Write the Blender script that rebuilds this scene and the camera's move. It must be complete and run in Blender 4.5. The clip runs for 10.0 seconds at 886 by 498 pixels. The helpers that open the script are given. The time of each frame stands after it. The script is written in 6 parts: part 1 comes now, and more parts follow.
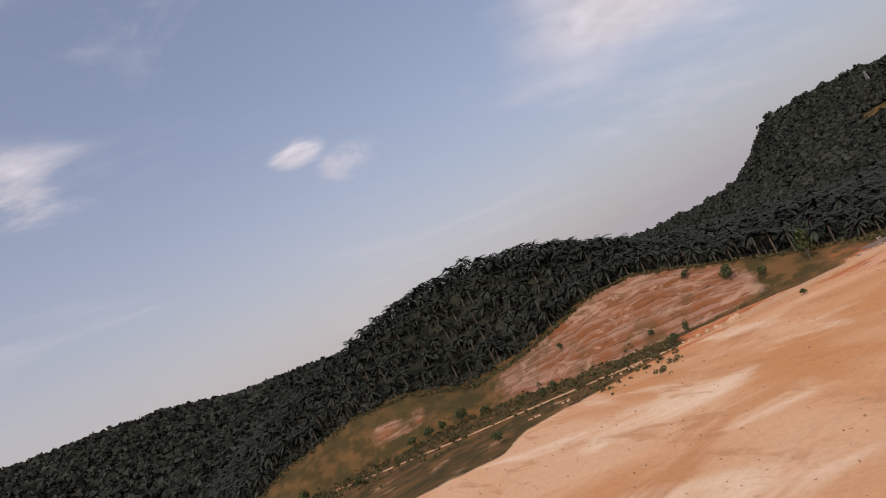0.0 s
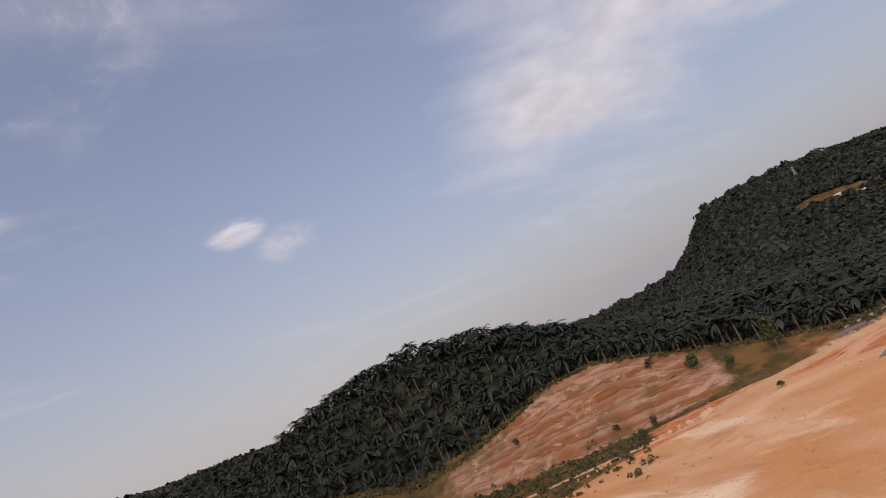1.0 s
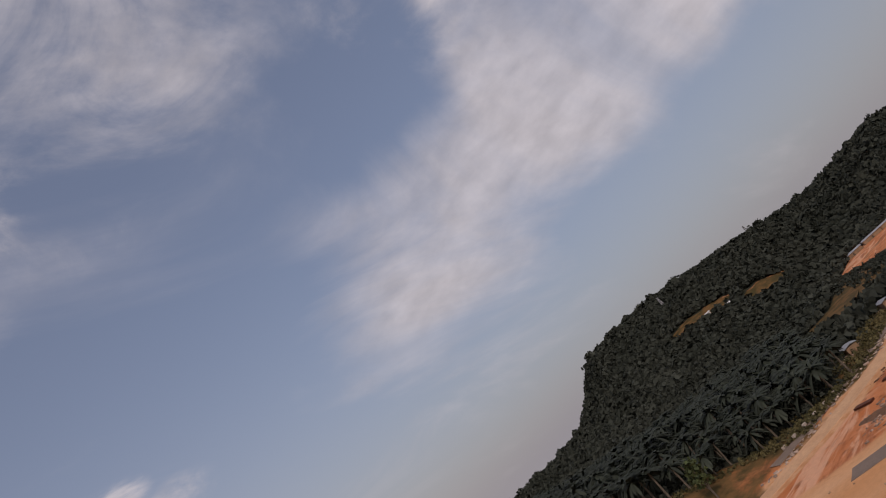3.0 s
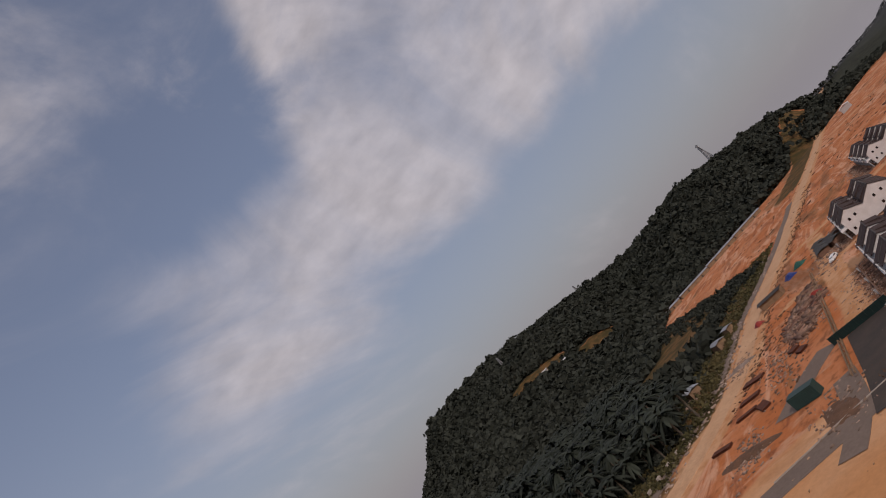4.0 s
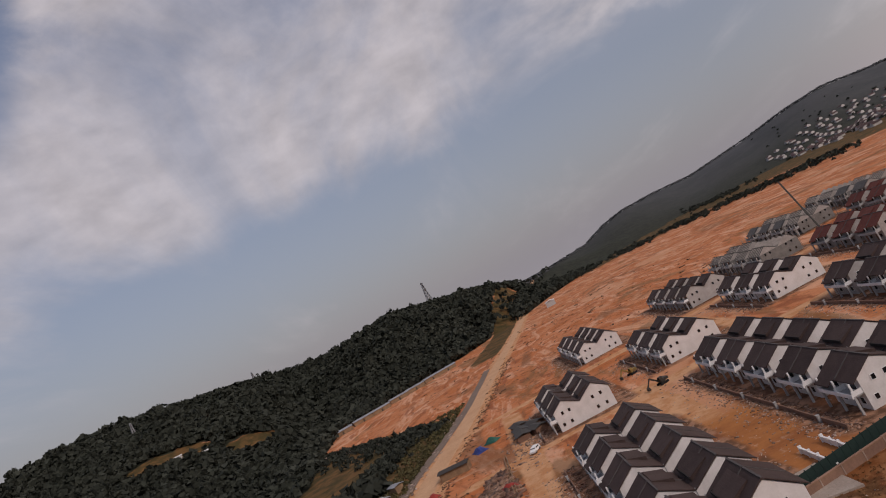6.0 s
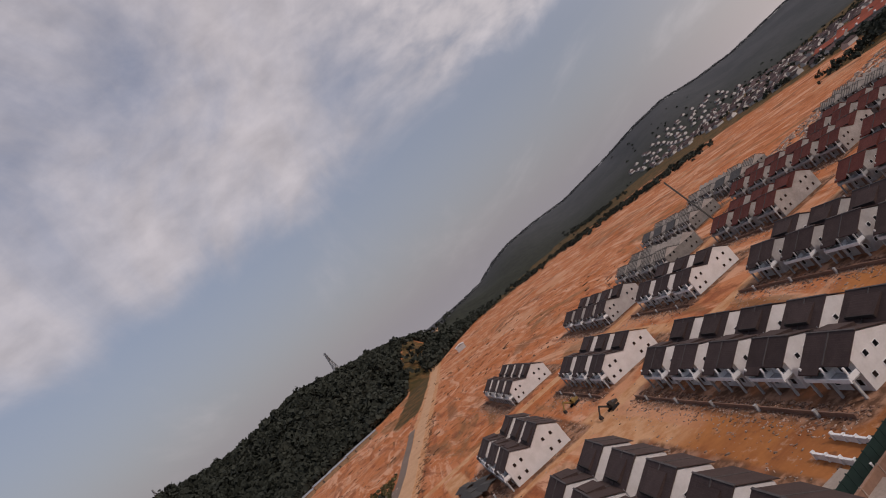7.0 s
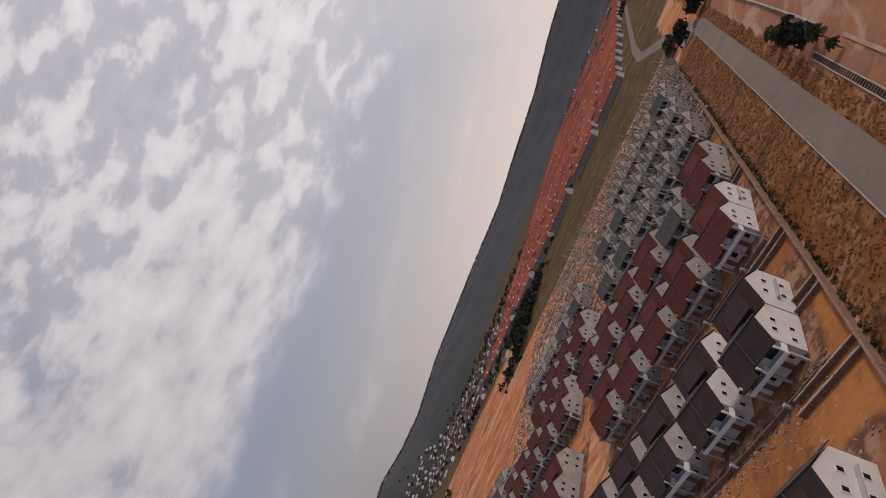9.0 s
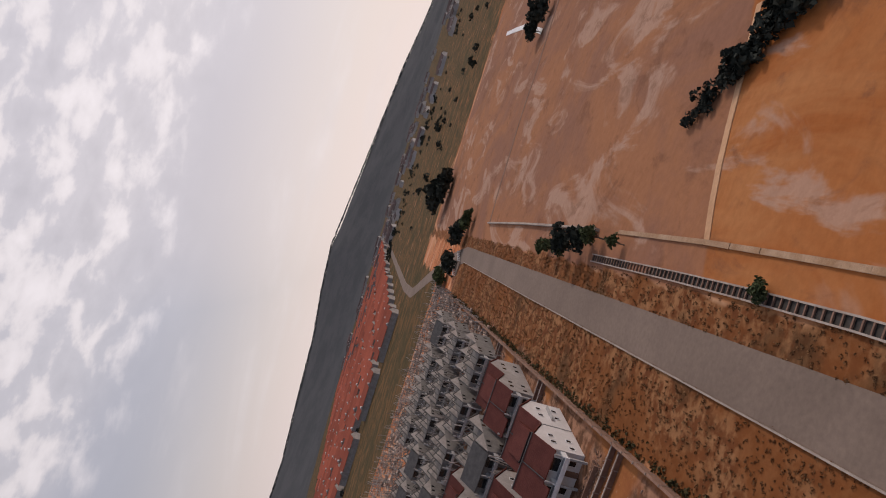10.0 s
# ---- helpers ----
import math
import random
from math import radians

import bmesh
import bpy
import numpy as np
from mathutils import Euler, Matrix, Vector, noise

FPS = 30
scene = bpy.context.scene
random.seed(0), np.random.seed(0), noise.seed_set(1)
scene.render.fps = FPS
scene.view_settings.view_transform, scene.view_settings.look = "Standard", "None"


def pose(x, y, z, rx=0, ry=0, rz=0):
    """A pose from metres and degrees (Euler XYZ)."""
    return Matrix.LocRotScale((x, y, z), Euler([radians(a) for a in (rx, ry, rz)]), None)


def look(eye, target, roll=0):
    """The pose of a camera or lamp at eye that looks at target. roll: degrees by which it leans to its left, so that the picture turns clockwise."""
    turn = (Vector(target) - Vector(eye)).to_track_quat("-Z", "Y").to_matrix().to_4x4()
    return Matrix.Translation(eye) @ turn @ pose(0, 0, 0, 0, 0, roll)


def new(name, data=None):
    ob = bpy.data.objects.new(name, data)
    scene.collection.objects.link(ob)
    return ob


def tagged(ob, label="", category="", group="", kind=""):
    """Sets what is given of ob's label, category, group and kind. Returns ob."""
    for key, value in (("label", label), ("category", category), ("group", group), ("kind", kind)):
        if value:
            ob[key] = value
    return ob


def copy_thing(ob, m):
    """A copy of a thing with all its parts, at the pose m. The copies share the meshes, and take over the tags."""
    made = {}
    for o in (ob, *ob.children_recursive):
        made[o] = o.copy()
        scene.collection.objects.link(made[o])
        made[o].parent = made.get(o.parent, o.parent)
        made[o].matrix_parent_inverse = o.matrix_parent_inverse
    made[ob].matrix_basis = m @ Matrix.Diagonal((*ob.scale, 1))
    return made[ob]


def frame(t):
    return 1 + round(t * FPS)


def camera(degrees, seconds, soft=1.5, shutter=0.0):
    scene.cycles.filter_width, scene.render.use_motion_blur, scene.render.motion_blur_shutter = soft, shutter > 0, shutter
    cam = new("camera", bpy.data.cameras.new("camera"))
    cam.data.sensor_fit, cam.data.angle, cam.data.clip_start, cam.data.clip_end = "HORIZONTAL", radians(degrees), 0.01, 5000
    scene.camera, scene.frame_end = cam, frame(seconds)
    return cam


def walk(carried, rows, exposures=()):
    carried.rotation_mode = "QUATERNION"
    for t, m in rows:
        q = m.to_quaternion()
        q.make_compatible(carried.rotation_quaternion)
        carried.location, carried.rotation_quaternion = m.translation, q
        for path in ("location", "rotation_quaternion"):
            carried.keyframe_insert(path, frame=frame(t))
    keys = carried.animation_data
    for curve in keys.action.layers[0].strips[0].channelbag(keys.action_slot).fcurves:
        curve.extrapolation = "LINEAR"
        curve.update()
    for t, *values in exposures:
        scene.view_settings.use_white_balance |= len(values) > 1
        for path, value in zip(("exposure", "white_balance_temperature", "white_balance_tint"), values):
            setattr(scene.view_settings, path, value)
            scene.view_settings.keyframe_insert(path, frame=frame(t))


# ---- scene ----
cam = camera(68.0, 10.0, soft=1.05)
ROWS = [
    (0.0, pose(-119.84, -79.53, 37.92, 97.46, 25.81, -23.42)),
    (0.5, pose(-118.08, -68.59, 41.22, 98.70, 22.20, -29.19)),
    (1.0, pose(-112.38, -59.96, 41.38, 102.29, 25.74, -29.17)),
    (1.5, pose(-103.43, -52.04, 40.23, 105.17, 24.06, -31.76)),
    (2.0, pose(-92.04, -44.03, 38.92, 111.55, 24.25, -34.45)),
    (2.2, pose(-87.00, -40.73, 38.52, 112.99, 25.68, -35.63)),
    (3.5, pose(-51.80, -17.40, 37.50, 116.57, 48.37, -36.22)),
    (4.0, pose(-38.71, -8.25, 37.20, 110.36, 45.78, -52.25)),
    (4.5, pose(-25.70, -2.39, 39.21, 103.85, 39.37, -66.75)),
    (5.0, pose(-14.26, -0.33, 39.90, 101.66, 36.20, -74.02)),
    (5.5, pose(-4.03, 1.05, 39.86, 99.08, 30.10, -83.17)),
    (5.7, pose(0.20, 1.90, 40.30, 97.98, 27.99, -86.03)),
    (6.8, pose(22.30, 5.10, 42.50, 94.47, 34.99, -96.46)),
    (7.0, pose(26.09, 5.20, 42.96, 95.37, 39.34, -98.35)),
    (7.5, pose(36.57, 4.50, 44.38, 97.75, 43.28, -106.69)),
    (8.0, pose(45.77, 3.28, 43.21, 99.95, 45.02, -115.00)),
    (8.5, pose(53.53, -0.03, 43.00, 104.35, 59.49, -120.52)),
    (9.0, pose(60.22, -5.95, 43.28, 102.28, 68.60, -132.45)),
    (9.5, pose(67.22, -16.61, 42.82, 87.94, 75.07, -157.68)),
    (10.0, pose(73.46, -30.80, 40.62, 67.53, 72.26, 168.76)),
]

walk(cam, ROWS, exposures=[(0.0, 0.32, 6600, 18), (1.2, 0.24, 6600, 18), (2.0, 0.0, 6600, 18), (2.8, -0.12, 6600, 18), (4.0, -0.26, 6600, 18), (5.5, -0.22, 6600, 18), (7.0, -0.14, 6600, 18), (8.0, -0.12, 6600, 18), (9.0, -0.16, 6600, 18), (10.0, -0.05, 6600, 18)])

# ---- sky, sun ----
SUN_AZ, SUN_EL = radians(215), radians(38)
world = bpy.data.worlds.new("sky")
scene.world = world
world.use_nodes = True
HAZE_NW, HAZE_N, HAZE_S = (4.3, 4.05, 4.05, 1), (3.25, 3.15, 3.35, 1), (9.6, 8.5, 7.8, 1)
CLOUD_N, CLOUD_S = (6.0, 5.8, 5.9, 1), (8.7, 8.5, 8.5, 1)
VEIL = (3.6, 3.9, 4.9, 1)


def build_sky():
    nt = world.node_tree
    nt.nodes.clear()
    N, L = nt.nodes.new, nt.links.new
    out, bg = N("ShaderNodeOutputWorld"), N("ShaderNodeBackground")
    sky = N("ShaderNodeTexSky")
    sky.sky_type, sky.sun_disc = "NISHITA", False
    sky.sun_elevation, sky.sun_rotation = SUN_EL, radians(90) - SUN_AZ
    sky.altitude, sky.air_density, sky.dust_density, sky.ozone_density = 100, 1.2, 3.0, 1.5
    co = N("ShaderNodeTexCoord")
    sep = N("ShaderNodeSeparateXYZ")
    L(co.outputs["Generated"], sep.inputs[0])

    def math_node(op, a, b=None, c=None):
        n = N("ShaderNodeMath")
        n.operation = op
        for i, v in enumerate((a, b, c)):
            if v is None:
                continue
            if isinstance(v, (int, float)):
                n.inputs[i].default_value = v
            else:
                L(v, n.inputs[i])
        return n.outputs[0]

    # cloud layer: the direction laid onto a flat sheet overhead
    zz = math_node("ADD", math_node("MAXIMUM", sep.outputs[2], 0.0), 0.24)
    px, py = math_node("DIVIDE", sep.outputs[0], zz), math_node("DIVIDE", sep.outputs[1], zz)
    comb = N("ShaderNodeCombineXYZ")
    L(px, comb.inputs[0]), L(py, comb.inputs[1])

    def noise_tex(scale, detail, rough, dist=0.0, offset=(0, 0, 0), stretch=(1, 1, 1), turn=0):
        m = N("ShaderNodeMapping")
        m.inputs["Location"].default_value, m.inputs["Scale"].default_value = offset, stretch
        m.inputs["Rotation"].default_value = (0, 0, radians(turn))
        L(comb.outputs[0], m.inputs[0])
        n = N("ShaderNodeTexNoise")
        n.inputs["Scale"].default_value, n.inputs["Detail"].default_value = scale, detail
        n.inputs["Roughness"].default_value, n.inputs["Distortion"].default_value = rough, dist
        L(m.outputs[0], n.inputs["Vector"])
        return n.outputs[0]

    def ramp(v, lo, hi):
        n = N("ShaderNodeMapRange")
        n.interpolation_type = "SMOOTHSTEP"
        n.inputs["From Min"].default_value, n.inputs["From Max"].default_value = lo, hi
        L(v, n.inputs["Value"])
        return n.outputs[0]

    up = math_node("MAXIMUM", sep.outputs[2], 0.0)
    big = noise_tex(0.7, 3, 0.5, 0.4, (3.1, 1.7, 0))
    streak = noise_tex(1.3, 9, 0.58, 0.7, (0.4, 2.2, 0), (0.7, 1.5, 1), 60)
    pm = N("ShaderNodeMapping")
    pm.inputs["Scale"].default_value = (1, 1, 1.9)
    L(co.outputs["Generated"], pm.inputs[0])
    pn = N("ShaderNodeTexNoise")
    pn.inputs["Scale"].default_value, pn.inputs["Detail"].default_value, pn.inputs["Roughness"].default_value, pn.inputs["Distortion"].default_value = 15.0, 6, 0.52, 0.15
    L(pm.outputs[0], pn.inputs["Vector"])
    puffs = pn.outputs[0]
    # cloud sheet: thin to the north-west, a broad band over the hills, puffs to the south
    level = math_node("SQRT", math_node("SUBTRACT", 1.0, math_node("MULTIPLY", up, up)))
    east = math_node("DIVIDE", sep.outputs[0], level)
    north = math_node("DIVIDE", sep.outputs[1], level)
    south = math_node("MULTIPLY", north, -1.0)
    wave = math_node("MULTIPLY", math_node("SUBTRACT", big, 0.5), 0.16)
    lifted = math_node("ADD", up, wave)
    rise = math_node("SUBTRACT", lifted, math_node("MULTIPLY", ramp(east, 0.88, 1.0), 0.35))
    band = math_node("MULTIPLY", ramp(lifted, 0.21, 0.31), math_node("SUBTRACT", 1.0, ramp(rise, 0.38, 0.52)))
    band = math_node("MULTIPLY", band, ramp(east, 0.56, 0.78))
    sheet = math_node("MULTIPLY", ramp(lifted, 0.20, 0.34), ramp(south, 0.15, 0.72))
    high = math_node("MULTIPLY", ramp(lifted, 0.55, 0.75), math_node("SUBTRACT", 0.6, math_node("MULTIPLY", ramp(north, 0.2, 0.6), 0.6)))
    cover = math_node("ADD", math_node("MULTIPLY", streak, 0.75), math_node("MULTIPLY", big, 0.25))
    calm = math_node("SUBTRACT", 0.95, math_node("MULTIPLY", sheet, 0.70))
    cover = math_node("ADD", 0.5, math_node("MULTIPLY", math_node("SUBTRACT", cover, 0.5), calm))
    cover = math_node("ADD", cover, math_node("MULTIPLY", band, 0.27))
    cover = math_node("ADD", cover, math_node("MULTIPLY", high, 0.10))
    cover = math_node("ADD", cover, math_node("MULTIPLY", sheet, 0.27))
    cover = math_node("ADD", cover, math_node("MULTIPLY", math_node("MULTIPLY", math_node("SUBTRACT", puffs, 0.5), sheet), 1.35))
    # a few lone wisps to the north-west
    lace = ramp(noise_tex(3.6, 7, 0.62, 0.5, (1.4, 0.2, 0)), 0.36, 0.70)
    for az, el, size, gain in ((71.5, 19.5, 0.10, 0.32), (67.5, 17, 0.13, 0.24), (97, 22, 0.34, 0.26), (83, 34, 0.26, 0.18), (77, 43, 0.19, 0.36), (24, 36, 0.24, 0.14), (38, 45, 0.3, 0.06), (62, 50, 0.42, 0.17)):
        k = math.sin(radians(el)) + 0.24
        wx, wy = (math.cos(radians(el)) * f(radians(az)) / k for f in (math.cos, math.sin))
        ax, ay = math_node("SUBTRACT", px, wx), math_node("SUBTRACT", py, wy)
        dd = math_node("ADD", math_node("MULTIPLY", ax, ax), math_node("MULTIPLY", ay, ay))
        spot = math_node("MULTIPLY", math_node("SUBTRACT", 1.0, ramp(dd, 0.0, size * size)), lace)
        cover = math_node("ADD", cover, math_node("MULTIPLY", spot, gain))
    mask = math_node("MAXIMUM", ramp(cover, 0.50, 0.88), math_node("MULTIPLY", sheet, 0.66))
    # milky haze towards the horizon, brightest in the south
    haze = math_node("POWER", math_node("SUBTRACT", 1.0, up), 4.5)
    haze = math_node("MAXIMUM", haze, math_node("MULTIPLY", ramp(south, 0.84, 1.0), math_node("POWER", math_node("SUBTRACT", 1.0, up), 2.4)))
    mask = math_node("MULTIPLY", mask, math_node("SUBTRACT", 1.0, math_node("MULTIPLY", math_node("POWER", math_node("SUBTRACT", 1.0, up), 12.0), 0.9)))
    hz = N("ShaderNodeMix")
    hz.data_type = "RGBA"
    hn = N("ShaderNodeMix")
    hn.data_type = "RGBA"
    hn.inputs["A"].default_value, hn.inputs["B"].default_value = HAZE_NW, HAZE_N
    L(ramp(east, 0.30, 0.85), hn.inputs["Factor"])
    L(hn.outputs["Result"], hz.inputs["A"])
    hz.inputs["B"].default_value = HAZE_S
    L(ramp(south, 0.45, 1.05), hz.inputs["Factor"])
    veil = N("ShaderNodeMix")
    veil.data_type = "RGBA"
    veil.inputs["Factor"].default_value = 0.22
    L(sky.outputs[0], veil.inputs["A"])
    veil.inputs["B"].default_value = VEIL
    hcol = N("ShaderNodeMix")
    hcol.data_type = "RGBA"
    L(math_node("MULTIPLY", haze, 0.92), hcol.inputs["Factor"])
    L(veil.outputs["Result"], hcol.inputs["A"])
    L(hz.outputs["Result"], hcol.inputs["B"])
    ccol = N("ShaderNodeMix")
    ccol.data_type = "RGBA"
    ccol.inputs["A"].default_value, ccol.inputs["B"].default_value = CLOUD_N, CLOUD_S
    L(ramp(south, 0.1, 0.9), ccol.inputs["Factor"])
    shade = N("ShaderNodeMix")
    shade.data_type, shade.blend_type = "RGBA", "MULTIPLY"
    shade.inputs["Factor"].default_value = 1.0
    L(ccol.outputs["Result"], shade.inputs["A"])
    grey = N("ShaderNodeMapRange")
    grey.inputs["From Min"].default_value, grey.inputs["From Max"].default_value = 0.3, 0.7
    grey.inputs["To Min"].default_value, grey.inputs["To Max"].default_value = 0.80, 1.07
    L(puffs, grey.inputs["Value"])
    dim = math_node("MULTIPLY", math_node("MULTIPLY", ramp(east, 0.1, 0.8), ramp(south, 0.0, 0.5)), 0.11)
    L(math_node("MULTIPLY", grey.outputs[0], math_node("SUBTRACT", 1.0, dim)), shade.inputs["B"])
    mix = N("ShaderNodeMix")
    mix.data_type = "RGBA"
    L(math_node("MULTIPLY", mask, 0.92), mix.inputs["Factor"])
    L(hcol.outputs["Result"], mix.inputs["A"]), L(shade.outputs["Result"], mix.inputs["B"])
    L(mix.outputs["Result"], bg.inputs["Color"])
    bg.inputs["Strength"].default_value = 0.10
    L(bg.outputs[0], out.inputs["Surface"])


build_sky()
sun = new("sun", bpy.data.lights.new("sun", "SUN"))
sun.data.energy, sun.data.angle, sun.data.color = 1.5, radians(4), (1.0, 0.90, 0.80)
sun_way = Vector((math.cos(SUN_AZ) * math.cos(SUN_EL), math.sin(SUN_AZ) * math.cos(SUN_EL), math.sin(SUN_EL)))
sun.matrix_world = look(sun_way * 300, (0, 0, 0))


# ---- materials ----
def material(name, base, rough=0.9, second=None, scale=1.0, fine=None, bump=0.0, metal=0.0, random_value=0.0, island=0.0, spec=0.3, grain=0.2):
    """A procedural surface: two tones mixed at a large scale, speckle at a fine one, and relief."""
    m = bpy.data.materials.new(name)
    m.use_nodes = True
    nt = m.node_tree
    N, L = nt.nodes.new, nt.links.new
    b = nt.nodes["Principled BSDF"]
    b.inputs["Roughness"].default_value, b.inputs["Metallic"].default_value = rough, metal
    b.inputs["Specular IOR Level"].default_value = spec
    geo = N("ShaderNodeNewGeometry")
    co = geo.outputs["Position"]

    def noise_tex(s, detail=5, r=0.6):
        n = N("ShaderNodeTexNoise")
        n.inputs["Scale"].default_value, n.inputs["Detail"].default_value, n.inputs["Roughness"].default_value = s, detail, r
        L(co, n.inputs["Vector"])
        return n.outputs[0]

    def mix(fac, a, bb, mode="MIX"):
        n = N("ShaderNodeMix")
        n.data_type, n.blend_type = "RGBA", mode
        for v, s in ((fac, "Factor"), (a, "A"), (bb, "B")):
            if isinstance(v, (int, float)):
                n.inputs[s].default_value = v
            elif isinstance(v, tuple):
                n.inputs[s].default_value = (*v[:3], 1)
            else:
                L(v, n.inputs[s])
        return n.outputs["Result"]

    def ramp(v, lo, hi, a=0.0, z=1.0):
        n = N("ShaderNodeMapRange")
        n.inputs["From Min"].default_value, n.inputs["From Max"].default_value = lo, hi
        n.inputs["To Min"].default_value, n.inputs["To Max"].default_value = a, z
        L(v, n.inputs["Value"])
        return n.outputs[0]

    second = second or tuple(c * 0.75 for c in base)
    col = mix(ramp(noise_tex(scale), 0.35, 0.65), base, second)
    fine = fine or scale * 14
    col = mix(1.0, col, ramp(noise_tex(fine, 4, 0.7), 0.2, 0.8, 1 - grain * 1.1, 1 + grain * 0.9), "MULTIPLY")
    if random_value:
        info = N("ShaderNodeObjectInfo")
        col = mix(1.0, col, ramp(info.outputs["Random"], 0, 1, 1 - random_value, 1 + random_value), "MULTIPLY")
    if island:
        col = mix(1.0, col, ramp(geo.outputs["Random Per Island"], 0, 1, 1 - island, 1 + island), "MULTIPLY")
    L(col, b.inputs["Base Color"])
    if bump:
        bn = N("ShaderNodeBump")
        bn.inputs["Strength"].default_value, bn.inputs["Distance"].default_value = 0.6, bump
        L(noise_tex(fine, 6, 0.7), bn.inputs["Height"])
        L(bn.outputs[0], b.inputs["Normal"])
    return m


def roof_material(name, base, pitch=0.33):
    """Concrete roof tiles: courses up the slope and weathering."""
    m = material(name, base, 0.75, tuple(c * 0.8 for c in base), 0.5, 5.0, 0.0, random_value=0.12, spec=0.12)
    nt = m.node_tree
    N, L = nt.nodes.new, nt.links.new
    b = nt.nodes["Principled BSDF"]
    geo = N("ShaderNodeNewGeometry")
    w = N("ShaderNodeTexWave")
    w.wave_type, w.bands_direction, w.wave_profile = "BANDS", "Z", "SAW"
    w.inputs["Scale"].default_value = 1.0 / (pitch * 0.55) / 3.14
    w.inputs["Distortion"].default_value = 0.0
    L(geo.outputs["Position"], w.inputs["Vector"])
    bn = N("ShaderNodeBump")
    bn.inputs["Strength"].default_value, bn.inputs["Distance"].default_value = 0.5, 0.05
    L(w.outputs["Fac"], bn.inputs["Height"])
    L(bn.outputs[0], b.inputs["Normal"])
    return m


M_WHITE = material("white_render", (0.66, 0.625, 0.605), 0.85, (0.57, 0.535, 0.51), 0.35, 3.0, grain=0.07)
M_CREAM = material("bare_plaster", (0.38, 0.345, 0.32), 0.95, (0.28, 0.25, 0.23), 0.4, 3.0)
M_OFFWHITE = material("greying_white_render", (0.43, 0.40, 0.38), 0.9, (0.33, 0.305, 0.29), 0.3, 3.0, grain=0.1)
M_GREYWALL = material("grey_cement", (0.21, 0.195, 0.18), 0.95, (0.15, 0.14, 0.13), 0.5, 3.0)
M_ROOF = roof_material("dark_roof_tiles", (0.074, 0.050, 0.045))
M_RED = roof_material("maroon_roof_tiles", (0.155, 0.050, 0.039))
# near-black for the flashing and for shadow painted under the dormer edge
M_FLASH_SHADE = material("dark_flashing_and_edge_shade", (0.030, 0.024, 0.022), 0.85, (0.022, 0.018, 0.017), 0.6)
M_CAP = material("ridge_cement", (0.095, 0.082, 0.08), 0.9, (0.07, 0.062, 0.06), 0.6)
M_RAW = material("bare_roof_timbers", (0.080, 0.075, 0.071), 0.9, (0.12, 0.112, 0.105), 0.9, 6.0)
M_GLASS = material("dark_window_glass", (0.012, 0.013, 0.015), 0.12, spec=0.6)
M_TRIM = material("white_trim", (0.78, 0.77, 0.76), 0.7, (0.68, 0.67, 0.66), 0.6)
M_SLAB = material("balcony_concrete", (0.42, 0.41, 0.40), 0.9, (0.33, 0.32, 0.31), 0.8)
M_BROWN = material("bare_brick_wall", (0.24, 0.13, 0.085), 0.95, (0.17, 0.10, 0.07), 0.6, 6.0)
M_TRUNK = material("palm_trunk", (0.13, 0.105, 0.08), 0.95, (0.08, 0.065, 0.05), 1.2)
M_PALM = material("palm_fronds", (0.040, 0.047, 0.034), 0.7, (0.027, 0.033, 0.024), 0.05, 1.5, random_value=0.2, island=0.25, spec=0.15)
M_LEAF = material("forest_leaves", (0.041, 0.045, 0.036), 0.85, (0.029, 0.033, 0.026), 0.02, 0.6, island=0.3, spec=0.1)
# paler and bluer than the near leaves: aerial haze put into the base colour
M_LEAF_HAZE = material("hazed_forest_leaves", (0.076, 0.079, 0.082), 0.95, (0.064, 0.067, 0.069), 0.006, 0.05, island=0.07)
M_BUSH = material("scrub_leaves", (0.060, 0.075, 0.026), 0.8, (0.040, 0.055, 0.020), 0.15, 2.0, island=0.4)
M_ROAD = material("grey_concrete_road", (0.205, 0.150, 0.117), 0.85, (0.165, 0.120, 0.093), 0.08, 1.5)
M_DIRTROAD = material("pale_dirt_track", (0.58, 0.35, 0.20), 0.95, (0.51, 0.29, 0.155), 0.12, 1.2)
M_ASPHALT = material("dark_asphalt", (0.050, 0.040, 0.034), 0.9, (0.070, 0.052, 0.041), 0.2, 3.0)
M_STEEL = material("galvanised_steel", (0.35, 0.35, 0.36), 0.5, metal=0.6)
M_PLANK = material("grey_timber_planks", (0.23, 0.20, 0.175), 0.9, (0.14, 0.115, 0.095), 0.8)
M_RUST = material("rusty_sheet_piles", (0.12, 0.035, 0.015), 0.8, (0.08, 0.025, 0.012), 0.5)


